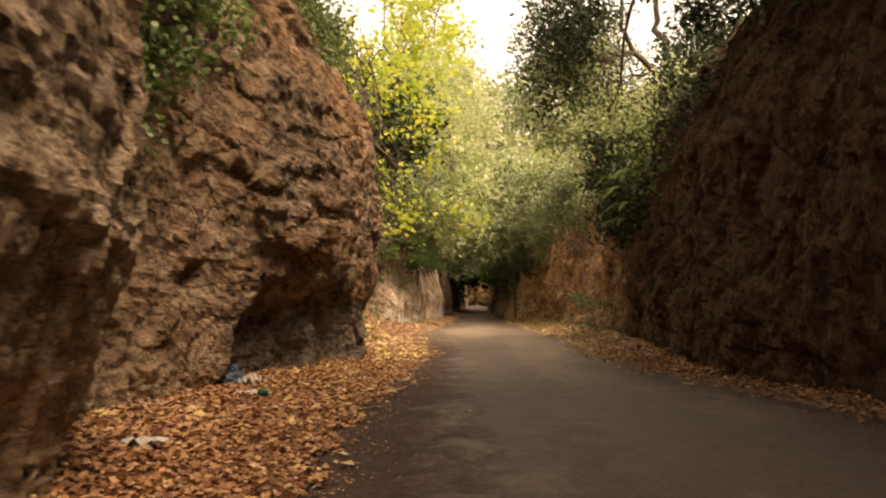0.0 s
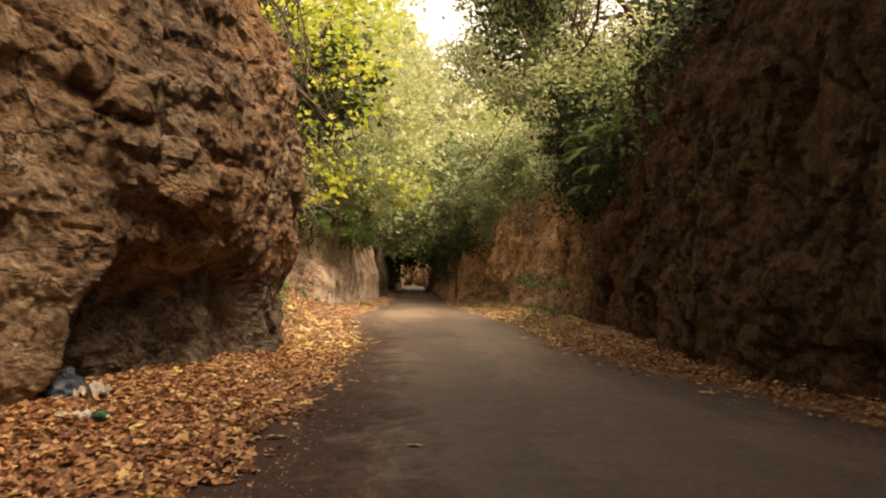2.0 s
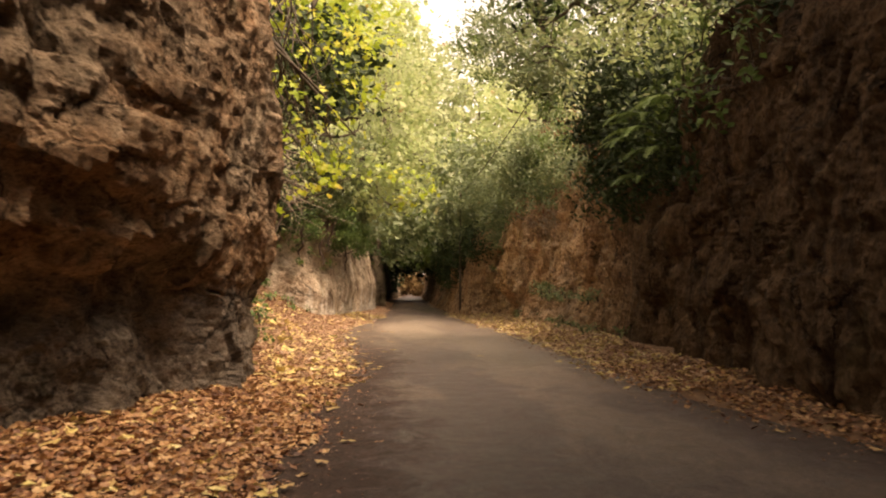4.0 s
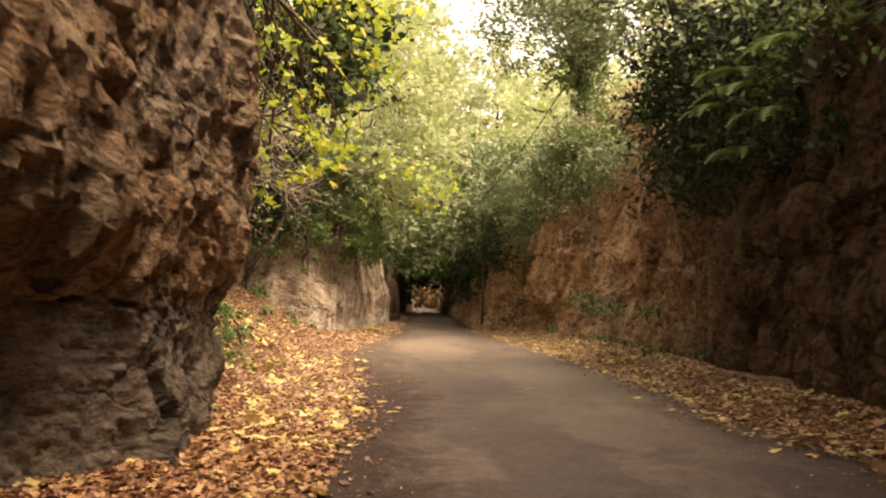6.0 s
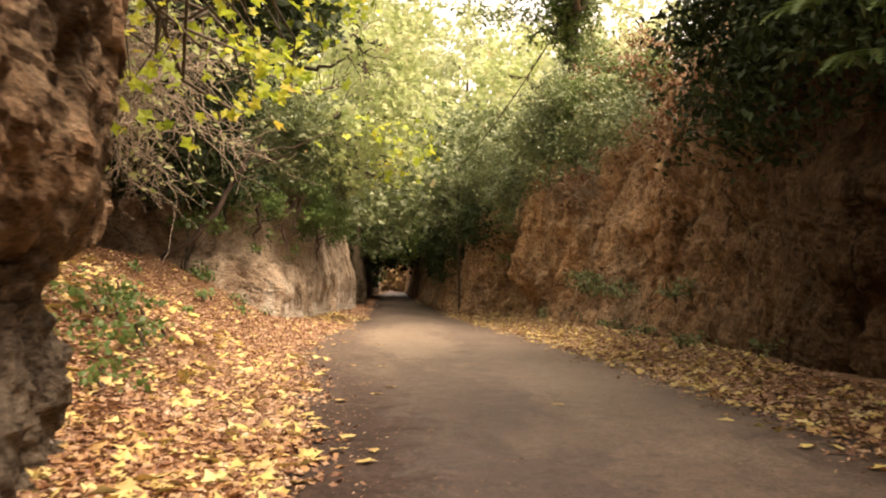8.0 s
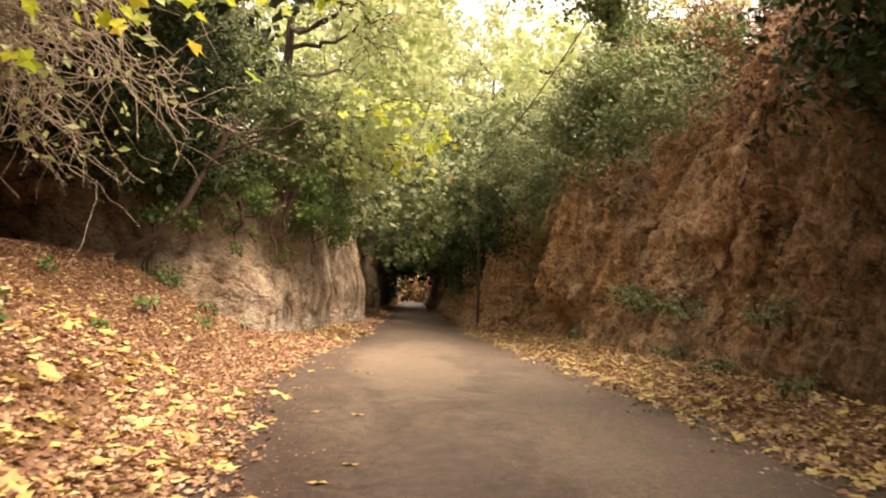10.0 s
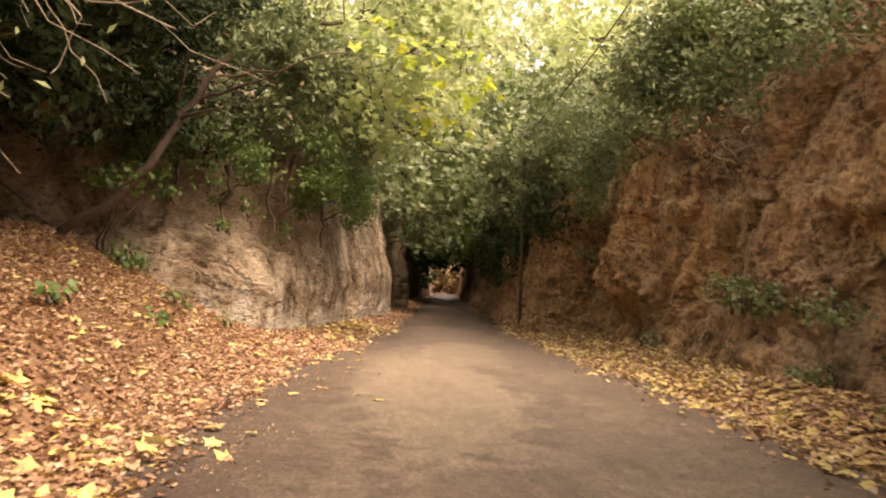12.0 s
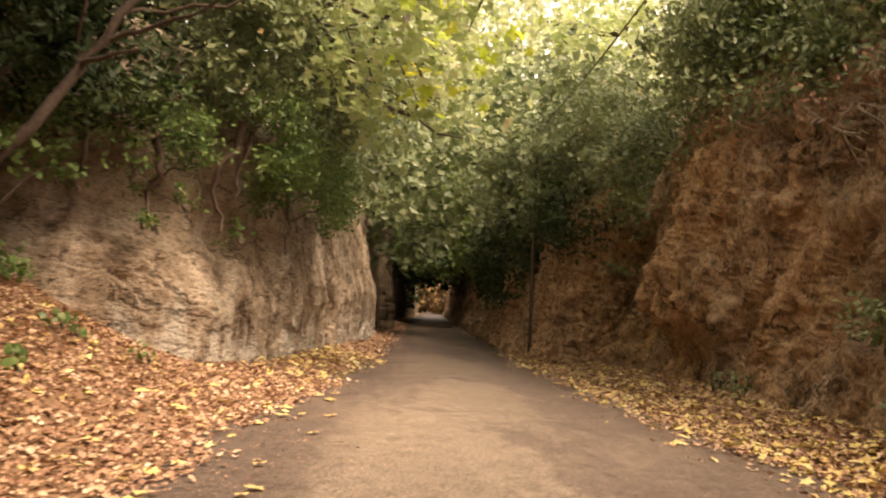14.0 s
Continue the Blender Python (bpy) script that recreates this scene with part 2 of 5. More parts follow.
def leaf_material(name, stops, rough=0.45, glow=0.35, spec=0.4, drift=0.5):
    """A leaf that lets some light through; its colour varies from leaf to leaf."""
    m, n, l, b = nodes_of(name)
    g = n.new("ShaderNodeNewGeometry")
    broad = n.new("ShaderNodeMapRange")
    broad.inputs["From Min"].default_value, broad.inputs["From Max"].default_value = 0.32, 0.68
    l.new(noise_node(n, l, g.outputs["Position"], 1.5, 3, 0.6), broad.inputs["Value"])
    tone = n.new("ShaderNodeMix")
    tone.inputs["Factor"].default_value = drift
    l.new(g.outputs["Random Per Island"], tone.inputs["A"])
    l.new(broad.outputs["Result"], tone.inputs["B"])
    col = ramp_node(n, l, tone.outputs["Result"], stops)
    t = noise_node(n, l, g.outputs["Position"], 30, 3)
    col = mix_node(n, l, 0.4, col, ramp_node(n, l, t, [(0.3, 0.5), (0.7, 1.0)]), "MULTIPLY")
    l.new(col, b.inputs["Base Color"])
    b.inputs["Roughness"].default_value = rough
    b.inputs["Specular IOR Level"].default_value = spec
    tr = n.new("ShaderNodeBsdfTranslucent")
    l.new(col, tr.inputs["Color"])
    mx = n.new("ShaderNodeMixShader")
    mx.inputs["Fac"].default_value = glow
    l.new(b.outputs["BSDF"], mx.inputs[1])
    l.new(tr.outputs["BSDF"], mx.inputs[2])
    l.new(mx.outputs["Shader"], n["Material Output"].inputs["Surface"])
    return m


def plain_material(name, a, b_, scale=8.0, rough=0.8, bump_=0.3):
    m, n, l, b = nodes_of(name)
    co = n.new("ShaderNodeNewGeometry").outputs["Position"]
    f = noise_node(n, l, co, scale, 6, 0.65)
    l.new(ramp_node(n, l, f, [(0.3, a), (0.7, b_)]), b.inputs["Base Color"])
    b.inputs["Roughness"].default_value = rough
    bump_node(n, l, b, [(f, 1.0)], bump_, 0.02)
    return m


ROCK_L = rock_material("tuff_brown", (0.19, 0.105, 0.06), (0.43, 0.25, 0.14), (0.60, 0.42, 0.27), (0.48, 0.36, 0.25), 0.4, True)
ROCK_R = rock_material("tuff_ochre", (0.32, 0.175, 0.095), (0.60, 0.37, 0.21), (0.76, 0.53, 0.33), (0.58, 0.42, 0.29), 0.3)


def road_material():
    m, n, l, b = nodes_of("old_asphalt")
    co = n.new("ShaderNodeNewGeometry").outputs["Position"]
    uvn = n.new("ShaderNodeUVMap")
    uvn.uv_map = "across"
    uv = uvn.outputs["UV"]
    xyz = n.new("ShaderNodeSeparateXYZ")
    l.new(uv, xyz.inputs["Vector"])
    at = n.new("ShaderNodeSeparateXYZ")
    l.new(co, at.inputs["Vector"])

    def joined(op, a, k, c):
        """a op k, then plus c; a and c are sockets, k a number."""
        node = n.new("ShaderNodeMath")
        node.operation = op
        l.new(a, node.inputs[0])
        node.inputs[1].default_value = k
        l.new(c, node.inputs[2])
        return node.outputs["Value"]

    def ramped(a, lo, hi):
        node = n.new("ShaderNodeMapRange")
        node.inputs["From Min"].default_value, node.inputs["From Max"].default_value = lo, hi
        l.new(a, node.inputs["Value"])
        return node.outputs["Result"]

    big = noise_node(n, l, scaled(n, l, co, (1.0, 0.3, 1.0)), 0.55, 10, 0.62, 0.3)
    ragged = noise_node(n, l, scaled(n, l, co, (1.0, 0.7, 1.0)), 2.2, 10, 0.78, 0.6)
    blot = noise_node(n, l, co, 7, 8, 0.85, 0.3)
    med = noise_node(n, l, co, 3.5, 7, 0.75, 0.4)
    chip = noise_node(n, l, co, 32, 6, 0.85)
    grain = noise_node(n, l, co, 70, 3, 0.75)
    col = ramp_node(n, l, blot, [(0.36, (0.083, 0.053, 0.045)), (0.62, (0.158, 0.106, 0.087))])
    sandy_lit = ramp_node(n, l, blot, [(0.36, (0.195, 0.137, 0.098)), (0.62, (0.32, 0.235, 0.172))])
    # daylight on the open stretch of the lane, painted as a paler sand colour
    daylit = n.new("ShaderNodeMath")
    daylit.operation = "MULTIPLY"
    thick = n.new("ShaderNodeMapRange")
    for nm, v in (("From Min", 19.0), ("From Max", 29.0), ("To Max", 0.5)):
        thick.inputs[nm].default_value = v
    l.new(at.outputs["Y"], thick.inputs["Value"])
    l.new(thick.outputs["Result"], daylit.inputs[0])
    l.new(ramped(at.outputs["Y"], 47.0, 36.0), daylit.inputs[1])
    col = mix_node(n, l, daylit.outputs["Value"], col, sandy_lit)
    # drifts of pale sand, random and broad; the y 25 ellipse lightens the right
    drift = ramp_node(n, l, joined("MULTIPLY_ADD", ragged, 0.28, big), [(0.655, 0.0), (0.70, 0.5)])
    col = mix_node(n, l, drift, col, sandy_lit)
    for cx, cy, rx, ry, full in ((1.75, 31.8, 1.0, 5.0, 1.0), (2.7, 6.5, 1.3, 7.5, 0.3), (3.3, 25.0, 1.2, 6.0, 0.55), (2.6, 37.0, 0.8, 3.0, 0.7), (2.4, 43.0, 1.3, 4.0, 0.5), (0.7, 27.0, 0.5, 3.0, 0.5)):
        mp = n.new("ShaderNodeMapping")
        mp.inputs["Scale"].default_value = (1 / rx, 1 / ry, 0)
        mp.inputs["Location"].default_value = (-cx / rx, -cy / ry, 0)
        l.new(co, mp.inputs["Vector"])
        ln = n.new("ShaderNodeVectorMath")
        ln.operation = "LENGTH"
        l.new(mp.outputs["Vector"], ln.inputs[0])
        col = mix_node(n, l, ramped(joined("MULTIPLY_ADD", ragged, 2.6, ln.outputs["Value"]), 2.3, 2.1), col, mix_node(n, l, full, col, mix_node(n, l, 0.25, sandy_lit, (0.42, 0.33, 0.25))))
    # dark reddish soil trodden over the edges
    wob = joined("MULTIPLY_ADD", ragged, 0.5, xyz.outputs["X"])
    soil = ramp_node(n, l, blot, [(0.35, (0.034, 0.018, 0.012)), (0.65, (0.10, 0.052, 0.036))])
    reach = n.new("ShaderNodeMath")
    reach.operation = "MULTIPLY"
    l.new(ramped(wob, 0.535, 0.41), reach.inputs[0])
    fade = n.new("ShaderNodeMapRange")
    for nm, v in (("From Min", 19.0), ("From Max", 30.0), ("To Min", 0.95), ("To Max", 0.35)):
        fade.inputs[nm].default_value = v
    l.new(at.outputs["Y"], fade.inputs["Value"])
    l.new(fade.outputs["Result"], reach.inputs[1])
    col = mix_node(n, l, reach.outputs["Value"], col, soil)
    edge = n.new("ShaderNodeMath")
    edge.operation = "MULTIPLY"
    l.new(ramped(wob, 1.05, 1.22), edge.inputs[0])
    l.new(fade.outputs["Result"], edge.inputs[1])
    col = mix_node(n, l, edge.outputs["Value"], col, soil)
    col = mix_node(n, l, 0.45, col, ramp_node(n, l, med, [(0.35, 0.55), (0.62, 1.05)]), "MULTIPLY")
    col = mix_node(n, l, 0.85, col, ramp_node(n, l, chip, [(0.39, 0.3), (0.56, 1.25)]), "MULTIPLY")
    col = mix_node(n, l, 0.75, col, ramp_node(n, l, grain, [(0.35, 0.3), (0.65, 1.15)]), "MULTIPLY")
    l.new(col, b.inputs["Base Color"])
    l.new(mix_node(n, l, reach.outputs["Value"], ramp_node(n, l, med, [(0.3, 0.40), (0.7, 0.68)]), (0.95, 0.95, 0.95)), b.inputs["Roughness"])
    b.inputs["Specular IOR Level"].default_value = 0.45
    bump_node(n, l, b, [(ragged, 0.4), (blot, 0.6), (chip, 1.0), (grain, 0.6)], 0.75, 0.018)
    return m


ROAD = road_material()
SOIL = plain_material("litter_soil", (0.07, 0.038, 0.021), (0.26, 0.14, 0.07), 9.0, 0.95, 0.6)
BARK = plain_material("bark", (0.035, 0.026, 0.018), (0.13, 0.095, 0.065), 14.0, 0.9, 0.7)
ROOT = plain_material("dark_roots", (0.03, 0.019, 0.013), (0.095, 0.058, 0.037), 16.0, 0.9, 0.7)
TWIG = plain_material("grey_twigs", (0.18, 0.14, 0.10), (0.40, 0.32, 0.24), 10.0, 0.85, 0.3)
L_BROWN = leaf_material("dry_leaves", [(0.0, (0.14, 0.068, 0.042)), (0.28, (0.31, 0.16, 0.095)), (0.58, (0.49, 0.295, 0.18)), (0.8, (0.61, 0.42, 0.27)), (0.93, (0.69, 0.53, 0.40)), (1.0, (0.76, 0.64, 0.46))], 0.55, 0.15, drift=0.25)
# redder near litter, with the verge's shade also put into the colour
L_SHADED_RUSSET = leaf_material("shaded_russet_leaves", [(0.0, (0.09, 0.036, 0.02)), (0.3, (0.23, 0.10, 0.048)), (0.6, (0.45, 0.235, 0.11)), (0.82, (0.62, 0.38, 0.18)), (1.0, (0.74, 0.56, 0.31))], 0.5, 0.15, drift=0.25)
L_FALLEN = leaf_material("yellow_fallen_leaves", [(0.0, (0.46, 0.27, 0.11)), (0.3, (0.62, 0.42, 0.18)), (0.55, (0.72, 0.57, 0.20)), (0.85, (0.78, 0.68, 0.34)), (1.0, (0.44, 0.46, 0.15))], 0.55, 0.15)
L_YELLOW = leaf_material("yellow_plane_leaves", [(0.0, (0.24, 0.36, 0.04)), (0.5, (0.46, 0.55, 0.06)), (0.85, (0.68, 0.64, 0.08)), (1.0, (0.62, 0.40, 0.08))], 0.45, 0.55)
L_LIME = leaf_material("lime_leaves", [(0.0, (0.27, 0.35, 0.13)), (0.5, (0.48, 0.55, 0.24)), (0.9, (0.66, 0.66, 0.38)), (1.0, (0.58, 0.37, 0.17))], 0.45, 0.56)
L_GREEN = leaf_material("green_leaves", [(0.0, (0.045, 0.085, 0.02)), (0.5, (0.105, 0.16, 0.036)), (1.0, (0.20, 0.235, 0.06))], 0.35, 0.3)
L_DARK = leaf_material("evergreen_leaves", [(0.0, (0.018, 0.034, 0.012)), (0.6, (0.045, 0.068, 0.024)), (0.93, (0.10, 0.125, 0.05)), (1.0, (0.28, 0.16, 0.05))], 0.5, 0.15, 0.2)
# distance haze over the far woods is put into this pale leaf colour
L_HAZY = leaf_material("hazy_leaves", [(0.0, (0.27, 0.33, 0.15)), (0.5, (0.45, 0.50, 0.26)), (1.0, (0.61, 0.60, 0.38))], 0.5, 0.5)
L_GREY = leaf_material("greyish_leaves", [(0.0, (0.07, 0.105, 0.042)), (0.5, (0.18, 0.22, 0.095)), (0.88, (0.31, 0.34, 0.165)), (1.0, (0.40, 0.24, 0.11))], 0.4, 0.32)
L_TAN = leaf_material("tan_leaves", [(0.0, (0.26, 0.16, 0.07)), (0.5, (0.34, 0.22, 0.10)), (1.0, (0.40, 0.29, 0.13))], 0.6, 0.25)
L_FERN = leaf_material("fern_leaves", [(0.0, (0.065, 0.125, 0.032)), (0.6, (0.14, 0.215, 0.06)), (1.0, (0.24, 0.31, 0.10))], 0.45, 0.35)
L_RUST = leaf_material("rusty_leaves", [(0.0, (0.12, 0.05, 0.025)), (0.6, (0.22, 0.10, 0.045)), (1.0, (0.32, 0.20, 0.09))], 0.6, 0.25)


# ---- plan of the lane ----
def line(points):
    """x as a smooth function of y through a few plan points."""
    py = np.array([p[1] for p in points], float)
    px = np.array([p[0] for p in points], float)
    return lambda y: np.interp(y, py, px)


road_left = line([(-1.1, -20), (-0.95, 5), (-0.7, 10), (-0.3, 15), (0.05, 20), (0.0, 24), (-0.2, 29), (-0.15, 32), (0.3, 36), (0.9, 40), (1.4, 44), (2.0, 54), (2.7, 65), (5.0, 100), (8.0, 140), (14.0, 200)])
road_right = line([(4.6, -20), (4.55, 9), (4.2, 12.5), (3.8, 15), (3.9, 18), (4.2, 21), (4.55, 26), (4.7, 32), (4.7, 40), (5.2, 50), (6.2, 70), (8.2, 100), (11.0, 140), (17.0, 200)])


def ground_z(x, y):
    el, er = road_left(y), road_right(y)
    z = 0.22 * step(0.0, 1.7, el - x) + 0.22 * step(0.1, 1.3, x - er)
    recess = step(19.6, 23.5, y) * step(40.5, 36.0, y)
    z = z + recess * np.clip(-1.1 - x, 0, 2.8) * 0.58
    return z - 0.06 * step(0.05, -0.25, el - x) * step(0.05, -0.25, x - er)


# ---- rock walls ----
def spline(points, gap):
    """Evenly stepped Catmull-Rom line through plan points; gap(y) is the step in metres."""
    p = np.array(points, float)
    p = np.vstack([2 * p[0] - p[1], p, 2 * p[-1] - p[-2]])
    out = []
    for a, b, c, d in zip(p, p[1:], p[2:], p[3:]):
        n = max(2, int(np.linalg.norm(c - b) / gap((b[1] + c[1]) / 2)))
        t = np.linspace(0, 1, n, endpoint=False)[:, None]
        out.append(0.5 * (2 * b + (c - a) * t + (2 * a - 5 * b + 4 * c - d) * t ** 2 + (3 * b - a - 3 * c + d) * t ** 3))
    return np.vstack(out)


def rock_wall(name, label, points, side, height, rise, shape, material, seed):
    """side: +1 when the lane lies to the wall's right. height(y): the rim; rise(y): the bank above it; shape(y, z): how far the face stands out."""
    base = spline(points, lambda y: ((0.034 if side > 0 else 0.06) if 2 < y < 20.3 else 0.3 if y < 2 else 0.16 if side > 0 and 21 < y < 34 else 0.06) if y < 46 else (0.14 if y < 62 else 0.6))
    tang = np.gradient(base, axis=0)
    for _ in range(12):
        tang[1:-1] = (tang[:-2] + tang[1:-1] + tang[2:]) / 3
    tang /= np.linalg.norm(tang, axis=1, keepdims=True)
    nrm = np.stack([tang[:, 1], -tang[:, 0]], 1) * side
    rows, back = 150 if side > 0 else 112, 20
    v = np.linspace(0, 1, rows)
    r = np.concatenate([[0.07, 0.16, 0.28], np.geomspace(0.42, 30, back - 3)])
    y = base[:, 1:2]
    h, up = height(y), rise(y)
    zf = -0.4 + (h + 0.4) * v[None, :]
    of = shape(y, zf)
    top = shape(y, h) - 0.05
    zb = h + up * (1 - np.exp(-r[None, :] / 1.6))
    ob = top - r[None, :]
    z, o = np.hstack([zf, zb]), np.hstack([of, ob])
    p = np.stack([base[:, :1] + nrm[:, :1] * o, y + nrm[:, 1:] * o, z], -1)
    du, dv = np.gradient(p, axis=0), np.gradient(p, axis=1)
    nn = np.cross(dv, du) * -side
    nn /= np.linalg.norm(nn, axis=2, keepdims=True) + 1e-9
    flat = p.reshape(-1, 3)
    q = flat + seed
    warp = np.stack([vnoise(q * 0.8 + 11), vnoise(q * 0.8 + 23), vnoise(q * 0.8 + 37)], -1) * 0.5
    qw = q + warp
    big = fbm(q * (0.4, 0.4, 0.35), 3)
    gully = np.abs(vnoise(qw * (1.7, 1.7, 0.35) + 3.0))
    crumble = fbm(qw * (2.1, 2.1, 2.8) + 9.0, 5, 0.62)
    chips = fbm(q * (4.0, 4.0, 10.0) + 21.0, 4, 0.68)
    ragged = 0.3 * vnoise(q * 11.0 + 5) + 0.2 * vnoise(q * 24.0 + 8)
    pit = step(0.44, 0.5, vnoise(qw * (4.6, 4.6, 4.0) + 40) + ragged) * step(-0.1, 0.3, vnoise(q * 0.7 + 71))
    nick = step(0.4, 0.5, vnoise(qw * (10.0, 10.0, 12.0) + 60) + ragged)
    tall = np.array((1, 1, 1.3) if side > 0 else (0.9, 0.9, 0.75))
    rough_ = 0.10 * vnoise(q * 2.7)[:, None] + 0.05 * vnoise(q * 8.0)[:, None] + 0.02 * vnoise(q * 19.0)[:, None]
    l1, t1, e1 = cells((q + 0.3 * warp + rough_) * tall * 0.95)
    l2, t2, e2 = cells((q + rough_) * tall * 2.7 + 13)
    l3, t3, e3 = cells((q + 0.5 * rough_) * tall * 6.5 + 29)
    d = (0.12 if side > 0 else 0.17) * big + (0.026 if side > 0 else 0.036) * crumble + (0.016 if side > 0 else 0.024) * chips - (0.05 if side > 0 else 0.10) * step(0.24, 0.0, gully) - 0.03 * pit - 0.014 * nick
    ledge = vnoise(qw * (0.7, 0.7, 3.6) + 80) + 0.6 * ragged
    if side > 0:
        first = step(37.5, 35.5, flat[:, 1])
        d = d + first * (0.035 * step(-0.08, 0.02, ledge) + 0.02 * step(0.0, 0.08, vnoise(q * (1.6, 1.6, 9.0) + 90)))
    else:
        slant = q @ np.array([(0.9, 0.0, 0.0), (0.0, 0.75, 0.5), (0.0, -0.5, 0.75)])
        d = d + 0.03 * step(-0.06, 0.04, ledge) - 0.06 * step(0.16, 0.0, np.abs(vnoise((slant + warp) * (0.9, 0.35, 1.3) + 80))) - 0.05 * step(0.14, 0.0, np.abs(vnoise((slant + warp) * (1.6, 1.9, 0.8) + 88)))
    calm = (step(37.6, 35.0, flat[:, 1]) * 0.45 + 0.55) * (1 - 0.3 * step(12.5, 11.0, flat[:, 1])) if side > 0 else 1.0 + 0.2 * step(24.0, 29.0, flat[:, 1])
    s1, s2, s3 = step(0, 0.1, e1), step(0, 0.12, e2), step(0, 0.15, e3)
    d = d * calm + calm * (s1 * (0.06 * l1 + 0.12 * t1) - 0.025 * (1 - s1) + s2 * (0.012 * l2 + 0.024 * t2) - 0.006 * (1 - s2) + s3 * (0.004 * l3 + 0.010 * t3))
    fade = np.hstack([np.ones(rows), np.linspace(1, 0.5, back)])[None, :].repeat(len(base), 0).ravel()
    flat = flat + nn.reshape(-1, 3) * (d * fade)[:, None]
    faces = grid_faces(len(base), rows + back)
    ob_ = new(name, mesh_np(name, flat, [faces if side < 0 else faces[:, ::-1]], material, False))
    return tagged(ob_, label, "rock wall", kind="structure")


LEFT = [(-2.2, -44), (-2.2, -16), (-1.9, 0), (-1.75, 4.6), (-1.85, 5.8), (-2.6, 6.6), (-3.05, 8.2), (-2.75, 10), (-2.42, 11.0), (-1.6, 13), (-1.22, 15.3), (-1.0, 17.2), (-1.0, 18.8), (-1.5, 19.8), (-3.2, 20.7), (-7.4, 22.2), (-10.0, 26), (-9.6, 31.5), (-6.6, 34.8), (-4.6, 36.3), (-3.3, 37.0), (-2.2, 37.5), (-1.4, 38.0), (-0.85, 38.8), (-0.4, 40.5), (-0.1, 42.5), (0.3, 45.5), (0.95, 50.5), (1.35, 55.2), (0.95, 56.0), (0.9, 57.4), (1.5, 61.5), (2.25, 63.6), (2.35, 66.5), (1.7, 67.6), (1.9, 71), (2.9, 84), (3.2, 89), (4.8, 105), (5.5, 110), (7.6, 140), (13, 200)]
RIGHT = [(5.3, -44), (5.3, -16), (5.3, 5), (5.1, 10), (4.75, 14), (4.75, 16), (5.25, 20), (5.8, 24), (6.1, 28), (6.3, 33), (6.35, 37), (6.35, 40), (6.2, 42.5), (5.5, 44.4), (5.3, 50), (5.6, 56), (6.5, 70), (7.2, 82), (8.8, 106), (11.3, 140), (17.5, 200)]


def left_shape(y, z):
    near = step(7.0, 5.6, y)
    alcove = step(10.55, 11.15, y) * step(21.0, 18.8, y)
    roof = 0.2 + 1.25 * step(10.7, 11.9, y) + 0.1 * bump(y, 14.5, 1.0)
    depth = 0.26 + 0.48 * bump(y, 12.5, 1.7) + 0.18 * bump(y, 15.0, 0.8) + 0.12 * bump(y, 19.0, 0.6)
    soft = 0.04 + 0.3 * step(14.5, 17.0, y) * step(19.4, 18.6, y)
    o = -0.5 * near * step(1.9, 0.3, z) - alcove * depth * step(roof + 0.15 + soft, roof - 0.12 - soft, z)
    # a shallower stepped hollow over the deep one
    o = o - alcove * 0.2 * bump(y, 13.0, 1.2) * step(2.12, 1.92, z) * step(roof - 0.2, roof + 0.2, z)
    # the head of the rock leans back from the lane, quicker towards its corner
    up = np.clip(z - 3.6, 0, 6)
    o = o - (0.13 * up ** 2 + 0.3 * up * step(17.2, 18.8, y)) * step(10, 14, y) * step(21.5, 20, y)
    o = o - 0.12 * step(10.3, 8.5, y) * (1 - near) - 0.05 * step(1.3, 0.1, z) * step(8.5, 9.6, y) * step(11.4, 10.8, y)
    # a ledge, a socket and a split block above the alcove
    o = o - 0.11 * bump(y, 11.25, 0.16) * bump(z, 2.95, 0.09) - 0.07 * step(12.7, 13.0, y) * step(14.6, 14.2, y) * step(2.82, 2.72, z) * step(2.4, 2.62, z)
    o = o - 0.12 * bump(y - 0.12 * z, 12.05, 0.1) * step(1.9, 2.4, z)
    wall2 = step(35.6, 37, y)
    o = o + 5.6 * step(2.5, 4.1, z) * step(22.5, 25, y) * step(36, 32.5, y)
    o = o - 0.45 * bump(y, 45.4, 0.28) * step(2.3, 1.2, z) - 0.3 * bump(y, 46.6, 0.2) * step(1.2, 0.6, z)
    o = o + wall2 * step(58, 55, y) * (0.08 * bump(z, 1.3, 0.5) - 0.28 * bump(y + 0.2 * z, 40.9, 0.4) * step(0.8, 1.8, z) - 0.2 * bump(y - 0.15 * z, 38.5, 0.25) * step(0.9, 1.6, z))
    o = o - wall2 * step(58, 55, y) * 0.22 * step(1.7, 2.1, z) * step(39.4, 38.8, y)
    return o - wall2 * step(1.2, 3.8, z) * 0.35


